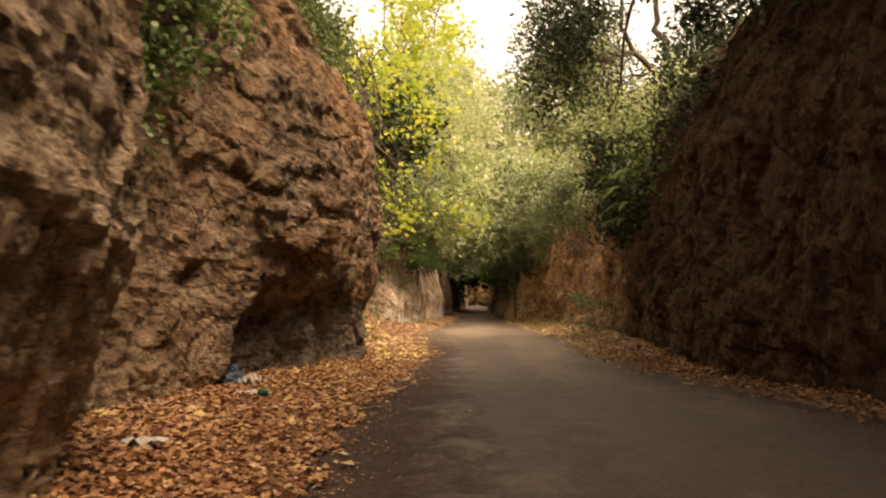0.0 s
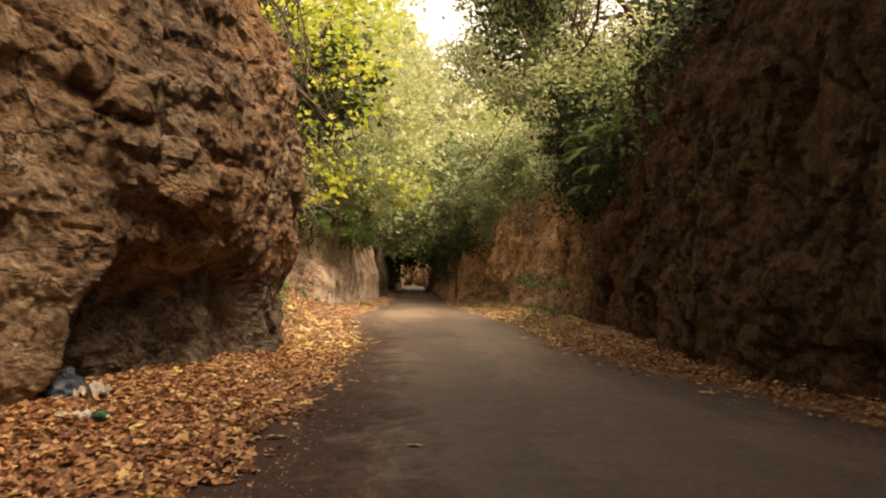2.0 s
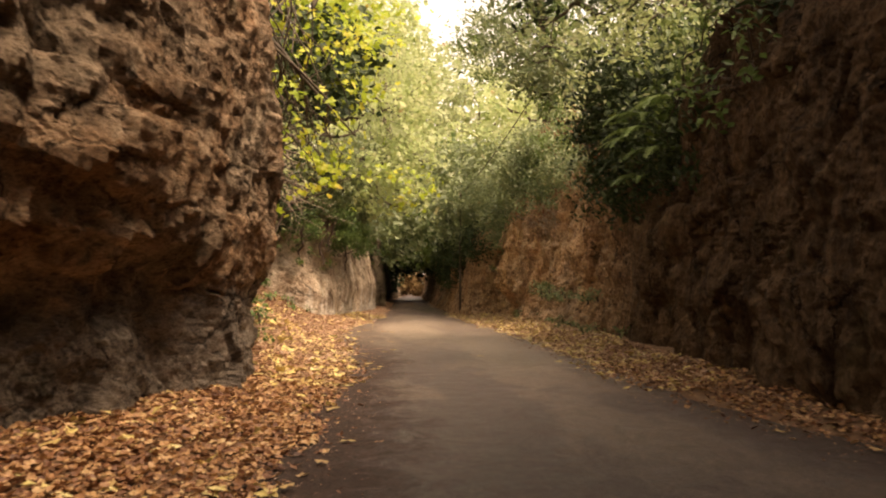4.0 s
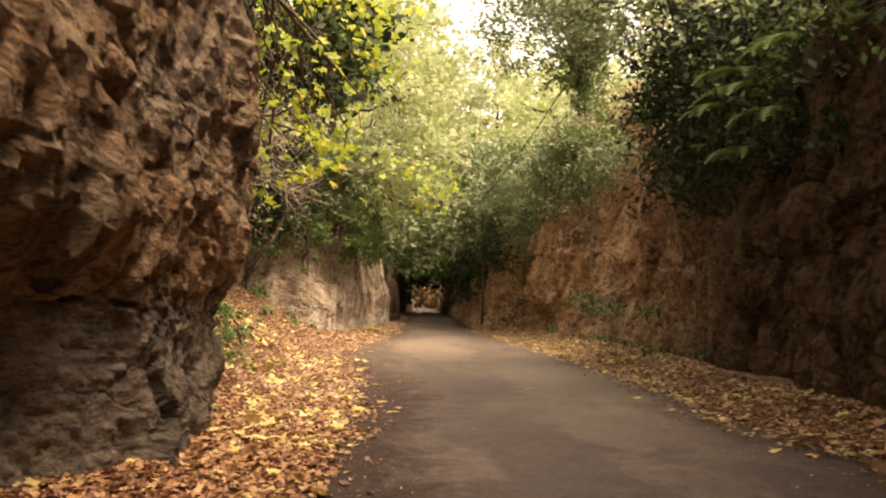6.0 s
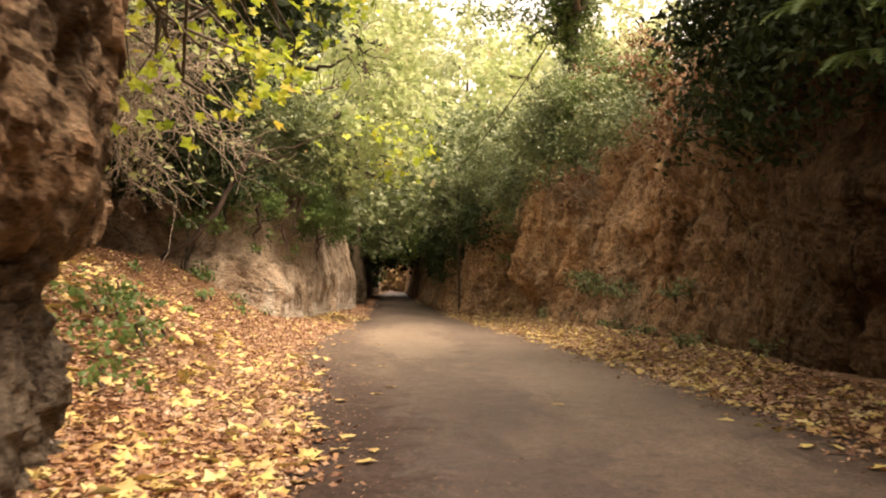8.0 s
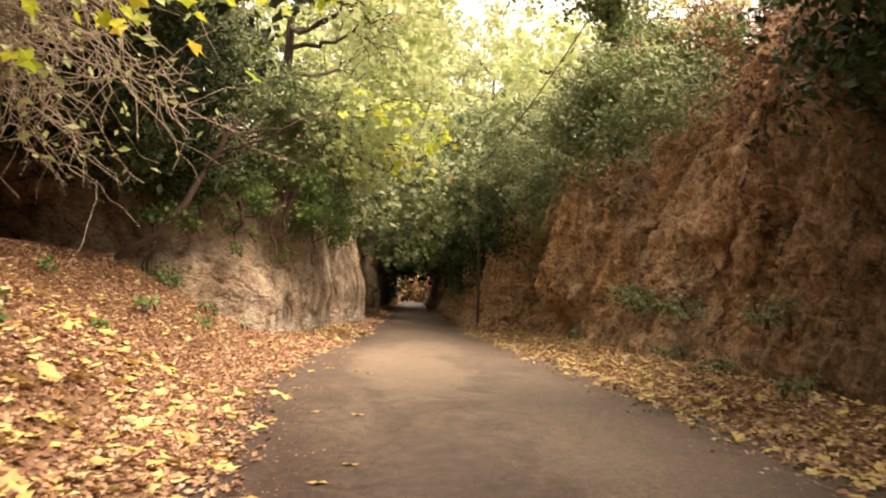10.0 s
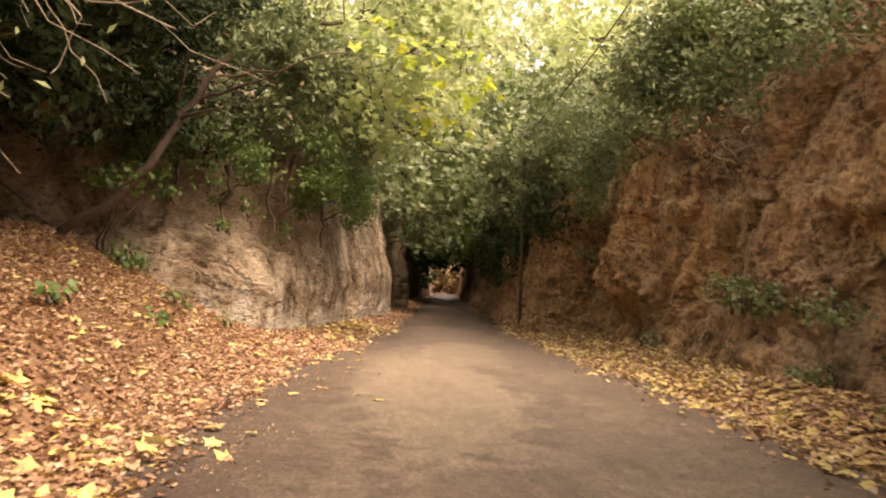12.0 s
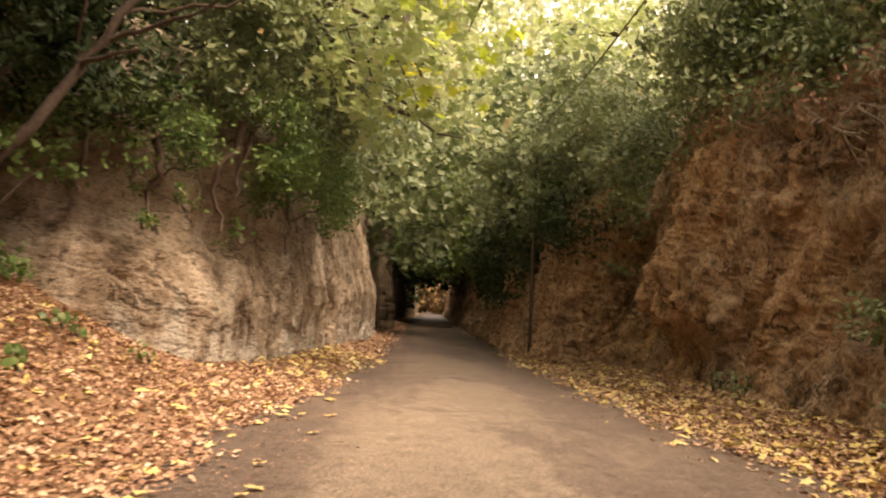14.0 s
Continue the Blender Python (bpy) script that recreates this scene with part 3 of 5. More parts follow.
def right_shape(y, z):
    o = -0.08 * z * step(20, 27, y) - 0.13 * z * bump(y, 32.5, 2.5)
    o = o - 0.42 * np.clip(z - 3.8, 0, 5) * step(19, 16, y) * step(6, 10, y)
    o = o - 0.4 * step(1.5, 0.9, z) * bump(y, 21.5, 1.3)
    # hollow under the rim, and shelves left by slipped earth
    o = o - 0.55 * step(2.2, 3.0, z) * bump(y, 22.2, 1.5)
    o = o + 0.75 * step(40.4, 40.0, y) * step(34.5, 39.0, y) * step(0.5, 1.5, z)
    o = o - 0.25 * bump(y, 38.0, 0.35) * step(1.6, 2.2, z) * step(3.6, 3.0, z)
    o = o + 0.34 * step(33.3, 32.8, y) * step(30.4, 32.4, y) * step(3.4, 2.0, z) - 0.35 * bump(y, 35.2, 0.5) * step(0.4, 1.2, z) * step(2.6, 1.8, z)
    o = o - 0.75 * bump(y, 42.6, 1.5) * step(3.6, 2.4, z) + 0.28 * bump(y, 29.0, 0.7) * step(0.6, 2.2, z)
    # slanting gullies washed down the open face
    for y0, k, w, d in ((28.2, 0.55, 0.20, 0.22), (30.6, 0.7, 0.16, 0.20), (34.0, 0.5, 0.22, 0.24), (36.6, 0.75, 0.18, 0.22), (38.9, 0.3, 0.16, 0.18), (41.6, 0.45, 0.22, 0.2)):
        o = o - d * bump(y + k * z, y0 + 1.2, w * (1 + 0.25 * z)) * step(0.5, 1.3, z)
    for y0, z0, w, h_, d in ((33.6, 1.25, 0.6, 0.22, 0.14), (31.0, 2.3, 0.6, 0.2, 0.10), (36.4, 2.7, 0.6, 0.2, 0.12), (27.6, 1.9, 0.6, 0.25, 0.10), (19.6, 2.25, 0.7, 0.22, 0.2), (17.6, 1.3, 0.9, 0.3, 0.16)):
        o = o + d * bump(y, y0, w) * bump(z, z0, h_) - 0.8 * d * bump(y, y0, w) * bump(z, z0 - 1.9 * h_, h_)
    return o + 0.35 * step(1.1, 0.0, z) * step(24, 28, y)


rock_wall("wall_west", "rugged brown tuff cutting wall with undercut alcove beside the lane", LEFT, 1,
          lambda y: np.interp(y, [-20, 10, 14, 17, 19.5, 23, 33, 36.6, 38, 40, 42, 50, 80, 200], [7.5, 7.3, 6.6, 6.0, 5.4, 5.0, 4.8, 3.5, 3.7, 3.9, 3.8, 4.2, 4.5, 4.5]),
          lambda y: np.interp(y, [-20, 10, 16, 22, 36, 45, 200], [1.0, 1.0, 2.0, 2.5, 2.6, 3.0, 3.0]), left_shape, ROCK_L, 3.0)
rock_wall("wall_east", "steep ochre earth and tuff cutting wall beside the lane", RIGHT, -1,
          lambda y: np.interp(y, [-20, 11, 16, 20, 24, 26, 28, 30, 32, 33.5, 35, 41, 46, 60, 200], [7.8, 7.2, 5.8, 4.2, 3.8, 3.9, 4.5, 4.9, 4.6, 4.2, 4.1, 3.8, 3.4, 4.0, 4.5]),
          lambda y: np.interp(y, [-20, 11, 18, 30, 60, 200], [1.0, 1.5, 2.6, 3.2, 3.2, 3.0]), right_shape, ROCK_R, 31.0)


# ---- ground and road ----
def ground_sheet():
    ys = np.concatenate([np.linspace(-300, -16, 12), np.arange(-15, 60, 0.3), np.linspace(60, 200, 60), np.linspace(215, 900, 20)])
    xs = np.concatenate([np.linspace(-600, -9.3, 14), np.arange(-9, 9, 0.2), np.linspace(9.4, 20, 14), np.linspace(24, 600, 14)])
    Y, X = np.meshgrid(ys, xs, indexing="ij")
    q = np.stack([X, Y, 0 * X], -1).reshape(-1, 3)
    Z = ground_z(X, Y).ravel() + 0.02 * fbm(q * 1.7, 3)
    q[:, 2] = Z
    ob = new("ground", mesh_np("ground", q, [grid_faces(len(ys), len(xs))[:, ::-1]], SOIL))
    tagged(ob, "brown leaf-strewn earth verge along the lane", "ground", kind="structure")


def road_sheet():
    ys = np.concatenate([np.linspace(-44, -6, 80), np.arange(-5.9, 60, 0.12), np.linspace(60, 200, 110)])
    u = np.linspace(0, 1, 42)
    q0 = np.stack([ys * 0, ys, ys * 0], -1)
    wl_, wr_ = 0.14 * fbm(q0 * 1.1, 4), 0.14 * fbm(q0 * 1.1 + 50, 4)
    a, b = (road_left(ys) - 0.3 + wl_)[:, None], (road_right(ys) + 0.25 + wr_)[:, None]
    X = a + (b - a) * u
    Y = ys[:, None] + 0 * X
    edge = np.minimum(u, 1 - u)[None, :]
    q = np.stack([X, Y, 0 * X], -1).reshape(-1, 3)
    Z = 0.012 + 0.03 * step(0, 0.25, edge) + 0 * X
    Z = np.maximum(Z.ravel(), 0.0) + 0.008 * fbm(q * 0.9, 3)
    Z = np.where((edge + 0 * X).ravel() < 0.01, Z - 0.06, Z)
    q[:, 2] = Z
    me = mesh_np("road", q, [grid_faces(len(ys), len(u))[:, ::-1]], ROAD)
    across = (u[None, :] + 0 * X).ravel()
    corner = np.empty(len(me.loops), np.int32)
    me.loops.foreach_get("vertex_index", corner)
    lay = me.uv_layers.new(name="across")
    lay.data.foreach_set("uv", np.stack([across[corner], q[corner, 1] * 0.1], -1).astype(np.float32).ravel())
    ob = new("road", me)
    tagged(ob, "worn grey-brown asphalt lane with stained patches", "road", kind="structure")


ground_sheet()
road_sheet()


# ---- leaves ----
OVAL = (np.array([(0, -.5, 0), (-.2, -.15, .05), (.2, -.15, .05), (-.17, .2, .04), (.17, .2, .04), (0, .5, -.04)]), [np.array([(0, 2, 1)]), np.array([(1, 2, 4, 3)]), np.array([(3, 4, 5)])])
DIAMOND = (np.array([(0, -.5, 0), (.24, -.02, .06), (0, .5, -.03), (-.24, -.02, .06)]), [np.array([(0, 1, 2), (0, 2, 3)])])
CURLED = (np.array([(0, -.55, .06), (-.24, -.24, .16), (.2, -.26, .0), (-.4, .1, .05), (.36, .06, .18), (.05, .55, .12), (0, 0, 0), (-.14, .26, .0), (.17, .28, .06)]), [np.array([(6, 0, 2), (6, 2, 4), (6, 4, 8), (6, 8, 5), (6, 5, 7), (6, 7, 3), (6, 3, 1), (6, 1, 0)])])


def lobed(points=5):
    k = 2 * points
    a = np.linspace(-math.pi / 2, 1.5 * math.pi, k, endpoint=False)
    r = np.where(np.arange(k) % 2 == 0, 0.33, 0.5) * (1 - 0.12 * np.abs(np.cos(a)))
    r[0] = 0.12
    v = np.stack([r * np.cos(a), r * np.sin(a), 0.05 * np.sin(3 * a)], -1)
    v = np.vstack([v, [(0, 0, 0)]])
    i = np.arange(k)
    return v, [np.stack([np.full(k, k), i, (i + 1) % k], -1)]


LOBED = lobed()


def frames(n, up, spread, rng):
    """n random leaf axes: the normals lean about up by spread (0 flat, 1 any way)."""
    z = np.array(up, float) + spread * rng.normal(size=(n, 3))
    z /= np.linalg.norm(z, axis=1, keepdims=True)
    a = rng.normal(size=(n, 3))
    x = np.cross(a, z)
    x /= np.linalg.norm(x, axis=1, keepdims=True)
    return np.stack([x, np.cross(z, x), z], -1)


def leaves_mesh(name, pos, size, template, material, up=(0, 0, 1), spread=0.6, rng=RNG):
    tv, tf = template
    n, k = len(pos), len(tv)
    R = frames(n, up, spread, rng)
    v = np.einsum("nij,kj->nki", R, tv) * np.broadcast_to(size, (n,))[:, None, None] + pos[:, None, :]
    off = (np.arange(n) * k)[:, None, None]
    faces = [(f[None] + off).reshape(-1, f.shape[1]) for f in tf]
    return mesh_np(name, v.reshape(-1, 3), faces, material, False)


def litter(name, label, n, y0, y1, which, size, template, material, seed, lift=0.03):
    rng = np.random.default_rng(seed)
    y = rng.uniform(y0, y1, n)
    q = np.stack([0 * y, y, 0 * y], -1)
    u = rng.uniform(0, 1, n)
    if which == "left":
        a = road_left(y) + 0.05
        reach = np.interp(y, [0, 6, 9, 12, 19, 20.5, 23, 33, 36, 38, 42, 60], [1.7, 1.8, 2.6, 2.4, 1.6, 2.2, 4.8, 4.8, 4.4, 3.0, 1.6, 0.9])
        x = a - (u ** 0.9) * reach + 0.16 * fbm(q * 1.3 + seed, 2) + np.abs(rng.normal(0, 0.16, n)) * (rng.random(n) < 0.25)
    elif which == "right_margin":
        x = road_right(y) + 0.1 - 1.0 * u ** 2.2 + 0.2 * fbm(q * 1.3 + seed, 2)
    elif which == "margin":
        x = road_left(y) + 1.5 * u ** 1.7 + 0.3 * fbm(q * 1.3 + seed, 2)
    else:
        a = road_right(y) - 0.1
        a = a + 0.35 * step(21.0, 17.0, y)
        reach = np.interp(y, [0, 10, 16, 28, 40, 46, 60], [1.0, 0.9, 0.8, 1.5, 1.4, 0.6, 0.5])
        x = a + u * reach + 0.16 * fbm(q * 1.3 + seed, 2) - np.abs(rng.normal(0, 0.3, n)) * (rng.random(n) < 0.4)
    on_road = (x > road_left(y)) & (x < road_right(y))
    z = np.where(on_road, 0.035, ground_z(x, y) + 0.02) + rng.uniform(0, 0.035, n) * ~on_road
    me = leaves_mesh(name, np.stack([x, y, z], -1), size * rng.uniform(0.6, 1.25, n), template, material, (0, 0, 1), 0.27, rng)
    tagged(new(name, me), label, "leaf litter", kind="stuff")


litter("leaf_litter", "thick carpet of dry brown fallen leaves on the verge", 25000, 1, 21, "left", 0.08, CURLED, L_SHADED_RUSSET, 1)
litter("leaf_litter", "paler dry leaves carpeting the open bank", 27000, 18, 39, "left", 0.07, CURLED, L_BROWN, 14)
litter("leaf_litter", "broad yellow leaves dropped along the shaded verge", 260, 8, 19, "left", 0.15, LOBED, L_FALLEN, 15)
litter("leaf_litter", "dry brown leaves heaped over the sloping bank", 13000, 20, 39, "left", 0.07, CURLED, L_BROWN, 12)
litter("leaf_litter", "large yellow leaves lying over the brown litter", 1250, 17.5, 28.5, "left", 0.21, LOBED, L_FALLEN, 2)
litter("leaf_litter", "scattered yellow leaves over the brown litter", 1000, 27, 46, "left", 0.15, LOBED, L_FALLEN, 8)
litter("leaf_litter", "dry brown leaves strewn along the wall foot", 5500, 4, 20, "right", 0.075, CURLED, L_SHADED_RUSSET, 3)
litter("leaf_litter", "paler dry leaves drifted along the wall foot", 14000, 17, 48, "right", 0.072, CURLED, L_BROWN, 16)
litter("leaf_litter", "yellow fallen leaves strewn along the wall foot", 1900, 17, 50, "right", 0.15, LOBED, L_FALLEN, 4)
litter("leaf_litter", "mat of yellow leaves along the sunny wall foot", 1500, 23, 49, "right", 0.14, LOBED, L_FALLEN, 10)
litter("leaf_litter", "small crumbs of dry leaf trodden over the lane margin", 3000, 3, 34, "margin", 0.035, DIAMOND, L_BROWN, 9)
litter("leaf_litter", "leaf crumbs trodden into the damp lane edge", 2600, 5, 44, "right_margin", 0.04, DIAMOND, L_BROWN, 17)
litter("leaf_litter", "far fallen leaves lining the lane edges", 5000, 37, 80, "left", 0.13, DIAMOND, L_BROWN, 5)
litter("leaf_litter", "far fallen leaves along the wall foot", 2500, 44, 80, "right", 0.13, DIAMOND, L_BROWN, 6)


# ---- plants ----
def tube(points, radii, sides=7):
    """Vertices and faces of a tapered tube along points."""
    p = np.asarray(points, float)
    t = np.gradient(p, axis=0)
    t /= np.linalg.norm(t, axis=1, keepdims=True) + 1e-9
    ref = np.array([0.31, 0.17, 0.93]) if abs(t[0, 2]) < 0.9 else np.array([1.0, 0.1, 0.0])
    a = np.cross(t, ref)
    a /= np.linalg.norm(a, axis=1, keepdims=True) + 1e-9
    b = np.cross(t, a)
    ang = np.linspace(0, 2 * math.pi, sides, endpoint=False)
    ring = a[:, None, :] * np.cos(ang)[None, :, None] + b[:, None, :] * np.sin(ang)[None, :, None]
    v = p[:, None, :] + ring * np.asarray(radii)[:, None, None]
    i = np.arange(len(p) - 1)[:, None] * sides
    j = np.arange(sides)[None, :]
    f = np.stack([i + j, i + (j + 1) % sides, i + sides + (j + 1) % sides, i + sides + j], -1).reshape(-1, 4)
    return v.reshape(-1, 3), f


def wander(a, b, n, amount, rng):
    """A crooked line from a to b."""
    t = np.linspace(0, 1, n)[:, None]
    p = np.array(a, float) * (1 - t) + np.array(b, float) * t
    w = np.cumsum(rng.normal(0, 1, (n, 3)), axis=0)
    w -= w[0] * (1 - t) + w[-1] * t
    return p + w * amount * np.linalg.norm(np.subtract(b, a)) / n


def tubes_mesh(name, list_of, material, sides=6):
    vs, fs, k = [], [], 0
    for pts, rad in list_of:
        v, f = tube(pts, rad, sides)
        vs.append(v)
        fs.append(f + k)
        k += len(v)
    return mesh_np(name, np.vstack(vs), [np.vstack(fs)], material)


BROAD = (np.array([(0, -.5, 0), (-.36, -.12, .06), (.36, -.12, .06), (-.26, .24, .04), (.26, .24, .04), (0, .5, -.06)]), OVAL[1])
WIDE = (np.array([(0, -.5, 0), (.4, .0, .07), (0, .5, -.04), (-.4, .0, .07)]), [np.array([(0, 1, 2), (0, 2, 3)])])
AREA = {id(WIDE): 0.4, id(DIAMOND): 0.24, id(OVAL): 0.27, id(BROAD): 0.5, id(LOBED): 0.48}


def mass(boxes, size, template, per, clump, rng, gap=-0.15):
    """Leaf places that fill rounded boxes (lo, hi, cover); cover is leaf area for each cubic metre. Returns clump centres and leaves."""
    cs, ps = [], []
    for lo, hi, cover in boxes:
        vol = 0.72 * float(np.prod(np.subtract(hi, lo)))
        n = max(3, int(cover * vol / (AREA[id(template)] * size * size) / per))
        p = rng.uniform(-1.12, 1.12, (n * 7, 3))
        p = p[(np.abs(p) ** 2.5).sum(1) < 1.0 + 0.7 * vnoise(p * 2.0 + 7.7 + np.array(lo)) + 0.5 * vnoise(p * 5.0 + np.array(hi))]
        p = np.array(lo) + (p + 1) / 2 * np.subtract(hi, lo)
        keep = vnoise(p * 0.8 + 3.3) > gap
        if gap > -0.4:
            keep &= vnoise(p * 2.3 + 9.1) > -0.05
        p = p[keep][:n]
        cs.append(p)
        r = clump * rng.uniform(0.5, 1.3, len(p))
        ps.append((p[:, None, :] + rng.normal(0, 1, (len(p), per, 3)) * r[:, None, None] * (1, 1, 0.6)).reshape(-1, 3))
    return np.vstack(cs), np.vstack(ps)


def tree(name, label, root, top, radius, boxes, size, material, seed, per=14, clump=0.28, template=DIAMOND, limbs=7, gap=-0.15, spread=0.6):
    """A trunk from root to top, limbs out into the crown's boxes, and the leaves."""
    rng = np.random.default_rng(seed)
    t = thing(name, label, "tree")
    t.location = root
    o = np.array(root, float)
    pts = wander((0, 0, 0), np.subtract(top, root), 14, 0.3, rng)
    mesh_part("trunk", tubes_mesh("trunk", [(pts, np.linspace(radius, radius * 0.35, 14))], BARK, 9), t)
    c, p = mass(boxes, size, template, per, clump, rng, gap)
    for k in range(limbs):
        goal = c[rng.integers(len(c))] - o
        s = pts[np.argmin(np.linalg.norm(pts[4:] - goal + (0, 0, 1.0), axis=1)) + 4]
        lp = wander(s, goal, 9, 0.3, rng)
        limb = mesh_part("limb", tubes_mesh("limb", [(lp, np.linspace(radius * 0.4, 0.014, 9))], BARK, 6), t)
        if o[1] > 47:
            continue
        dist = np.linalg.norm(c - o - lp[5], axis=1)
        for g2 in c[np.argsort(dist)[5:60:9]] - o:
            tw = wander(lp[rng.integers(3, 8)], g2, 6, 0.3, rng)
            mesh_part("twig", tubes_mesh("twig", [(tw, np.linspace(radius * 0.13, 0.006, 6))], BARK, 5), limb)
    mesh_part("crown", leaves_mesh("crown", p - o, size * rng.uniform(0.6, 1.3, len(p)), template, material, np.repeat(rng.normal(0, 0.55, (len(c), 3)) + (0.1, -0.55, 0.6), per, axis=0), spread * 0.75, rng), t)
    return t


def shrub(name, label, root, boxes, size, material, seed, per=14, clump=0.18, template=DIAMOND, stems=9, wood=BARK, twigs=0, gap=-0.15, spread=0.6, rooted=None, thick=0.026):
    """Several stems out of one root, or each rooted in the bank beside its own clump, with twigs, and leaves in the boxes."""
    rng = np.random.default_rng(seed)
    t = thing(name, label, "shrub")
    t.location = root
    o = np.array(root, float)
    c, p = mass(boxes, size, template, per, clump, rng, gap)
    for k in range(stems):
        goal = c[rng.integers(len(c))] - o
        st = wander((0, 0, 0) if rooted is None else goal + np.array(rooted), goal, 9, 0.35, rng)
        stem = mesh_part("stem", tubes_mesh("stem", [(st, np.linspace(thick, 0.005, 9))], wood, 5), t)
        for j in range(twigs):
            a = st[rng.integers(2, 9)]
            tw = wander(a, a + rng.normal(0, 0.55 if rooted is None else 0.3, 3) + (0.2, -0.1, -0.25), 7, 0.5, rng)
            mesh_part("twig", tubes_mesh("twig", [(tw, np.linspace(thick * 0.5, 0.003, 7))], wood, 4), stem)
    mesh_part("foliage", leaves_mesh("foliage", p - o, size * rng.uniform(0.6, 1.3, len(p)), template, material, np.repeat(rng.normal(0, 0.55, (len(c), 3)) + (0.1, -0.55, 0.6), per, axis=0), spread * 0.75, rng), t)
    return t


# trees and shrubs over the west wall
tree("plane_tree", "plane tree with large yellow autumn leaves above the rock", (-3.2, 20.5, 5.6), (-2.0, 21.5, 10.5), 0.16,
     [((-2.1, 21.3, 2.9), (0.3, 24.5, 5.8), 0.30), ((-2.4, 19.0, 5.4), (0.5, 25, 9.0), 0.12)], 0.19, L_YELLOW, 11, 7, 0.3, LOBED, 9, 0.05)
tree("plane_tree", "broad tree with bright lime and yellow leaves over the lane", (-2.0, 42.5, 4.2), (-0.3, 41.5, 11), 0.2,
     [((0.0, 37.2, 4.2), (3.3, 42, 8.8), 1.2), ((-1.4, 37, 8.0), (3.6, 47, 14), 0.5)], 0.25, L_LIME, 12, 9, 0.34, LOBED, 12, -0.1)
shrub("laurel_bush", "grey-green evergreen bush hanging over the pale rock face", (-2.6, 38.6, 4.1),
      [((-2.3, 37.2, 3.9), (0.1, 41.2, 6.6), 1.8), ((-0.9, 39.9, 3.8), (1.0, 46, 5.8), 1.5)], 0.15, L_GREY, 13, 12, 0.2, gap=-0.45, rooted=(-0.8, 0.3, -0.35))
shrub("laurel_bush", "grey-green evergreen bush above the pale rock", (-1.8, 38.8, 4.4),
      [((-3.2, 36.4, 4.6), (-0.1, 40.2, 8.6), 1.2)], 0.16, L_GREY, 44, 12, 0.22, gap=0.0, rooted=(-0.8, 0.3, -0.35))
shrub("bramble", "green bramble and ivy trailing down the rock face", (-1.2, 38.4, 3.5),
      [((-3.4, 36.2, 2.5), (-2.3, 37.4, 3.9), 1.3), ((-1.5, 37.3, 2.9), (-1.0, 38.3, 4.0), 1.3), ((-0.75, 37.7, 1.9), (0.3, 39.6, 4.1), 2.2), ((-2.0, 37.1, 2.2), (-1.6, 37.8, 3.4), 1.2), ((-2.4, 36.9, 3.0), (-0.5, 38.3, 4.2), 1.7), ((-0.3, 39.4, 2.4), (0.8, 44, 4.2), 1.2)], 0.11, L_FERN, 14, 10, 0.13, gap=0.08, rooted=(-0.8, 0.3, -0.35))
shrub("rim_bush", "dusky shrub on the rim of the brown rock", (-2.2, 16.4, 5.2),
      [((-3.8, 12.6, 5.0), (-1.6, 19.6, 8.0), 1.2)], 0.12, L_GREEN, 15, gap=0.0)
shrub("ivy", "green ivy hanging down the rock hollow", (-3.0, 8.4, 6.0),
      [((-3.4, 6.6, 3.8), (-1.9, 10.8, 7.8), 2.0), ((-3.2, 6.7, 2.5), (-2.3, 9.4, 4.2), 0.9)], 0.095, L_FERN, 16, 14, 0.16, BROAD, gap=0.0)
shrub("bare_bush", "leafless grey twiggy bush over the bank", (-3.4, 27.5, 4.6),
      [((-3.8, 22.5, 2.9), (-0.9, 31, 5.8), 0.06)], 0.15, L_LIME, 17, 4, 0.3, stems=46, wood=TWIG, twigs=17, thick=0.016)
tree("evergreen_oak", "dark evergreen oak above the shaded hollow", (-5.4, 27.0, 5.0), (-5.0, 28, 10), 0.2,
     [((-8.5, 21, 4.4), (-2.4, 35, 8.0), 1.2), ((-5.6, 29.5, 3.5), (-2.2, 34.6, 7.2), 1.4)], 0.21, L_DARK, 18, 14, 0.3, gap=-0.5)
# mostly out of view; added to keep the sun off the hollow's foliage
tree("evergreen_oak", "tall dark evergreen oak added over the hollow to shade it", (-6.5, 31.0, 5.4), (-5.0, 31, 10), 0.22,
     [((-8.5, 26, 6.4), (-1.4, 37.5, 11.0), 1.2), ((-2.4, 28.0, 6.2), (0.5, 35.0, 9.2), 1.4)], 0.28, L_DARK, 19, 14, 0.34, WIDE, gap=-0.5)
tree("evergreen_oak", "dark evergreen oak rising behind the pale rock", (-6.5, 43.0, 5.4), (-6.0, 43, 10), 0.22,
     [((-11.5, 38.6, 4.4), (-1.6, 46, 11.0), 1.7)], 0.3, L_DARK, 20, 14, 0.34, WIDE, gap=-0.5)
shrub("ivy", "dark ivy curtain hanging over the mouth of the hollow", (-4.2, 33.8, 4.6),
      [((-6.6, 30.0, 3.5), (-2.6, 33.6, 5.6), 1.8), ((-5.2, 33.6, 3.1), (-2.7, 36.1, 5.4), 1.8), ((-3.6, 35.8, 3.2), (-1.5, 38.0, 5.2), 2.4), ((-5.2, 34.4, 4.2), (-1.6, 38.6, 7.8), 2.0)], 0.15, L_DARK, 38, 12, 0.17, gap=-0.5, rooted=(-0.8, 0.3, -0.35))
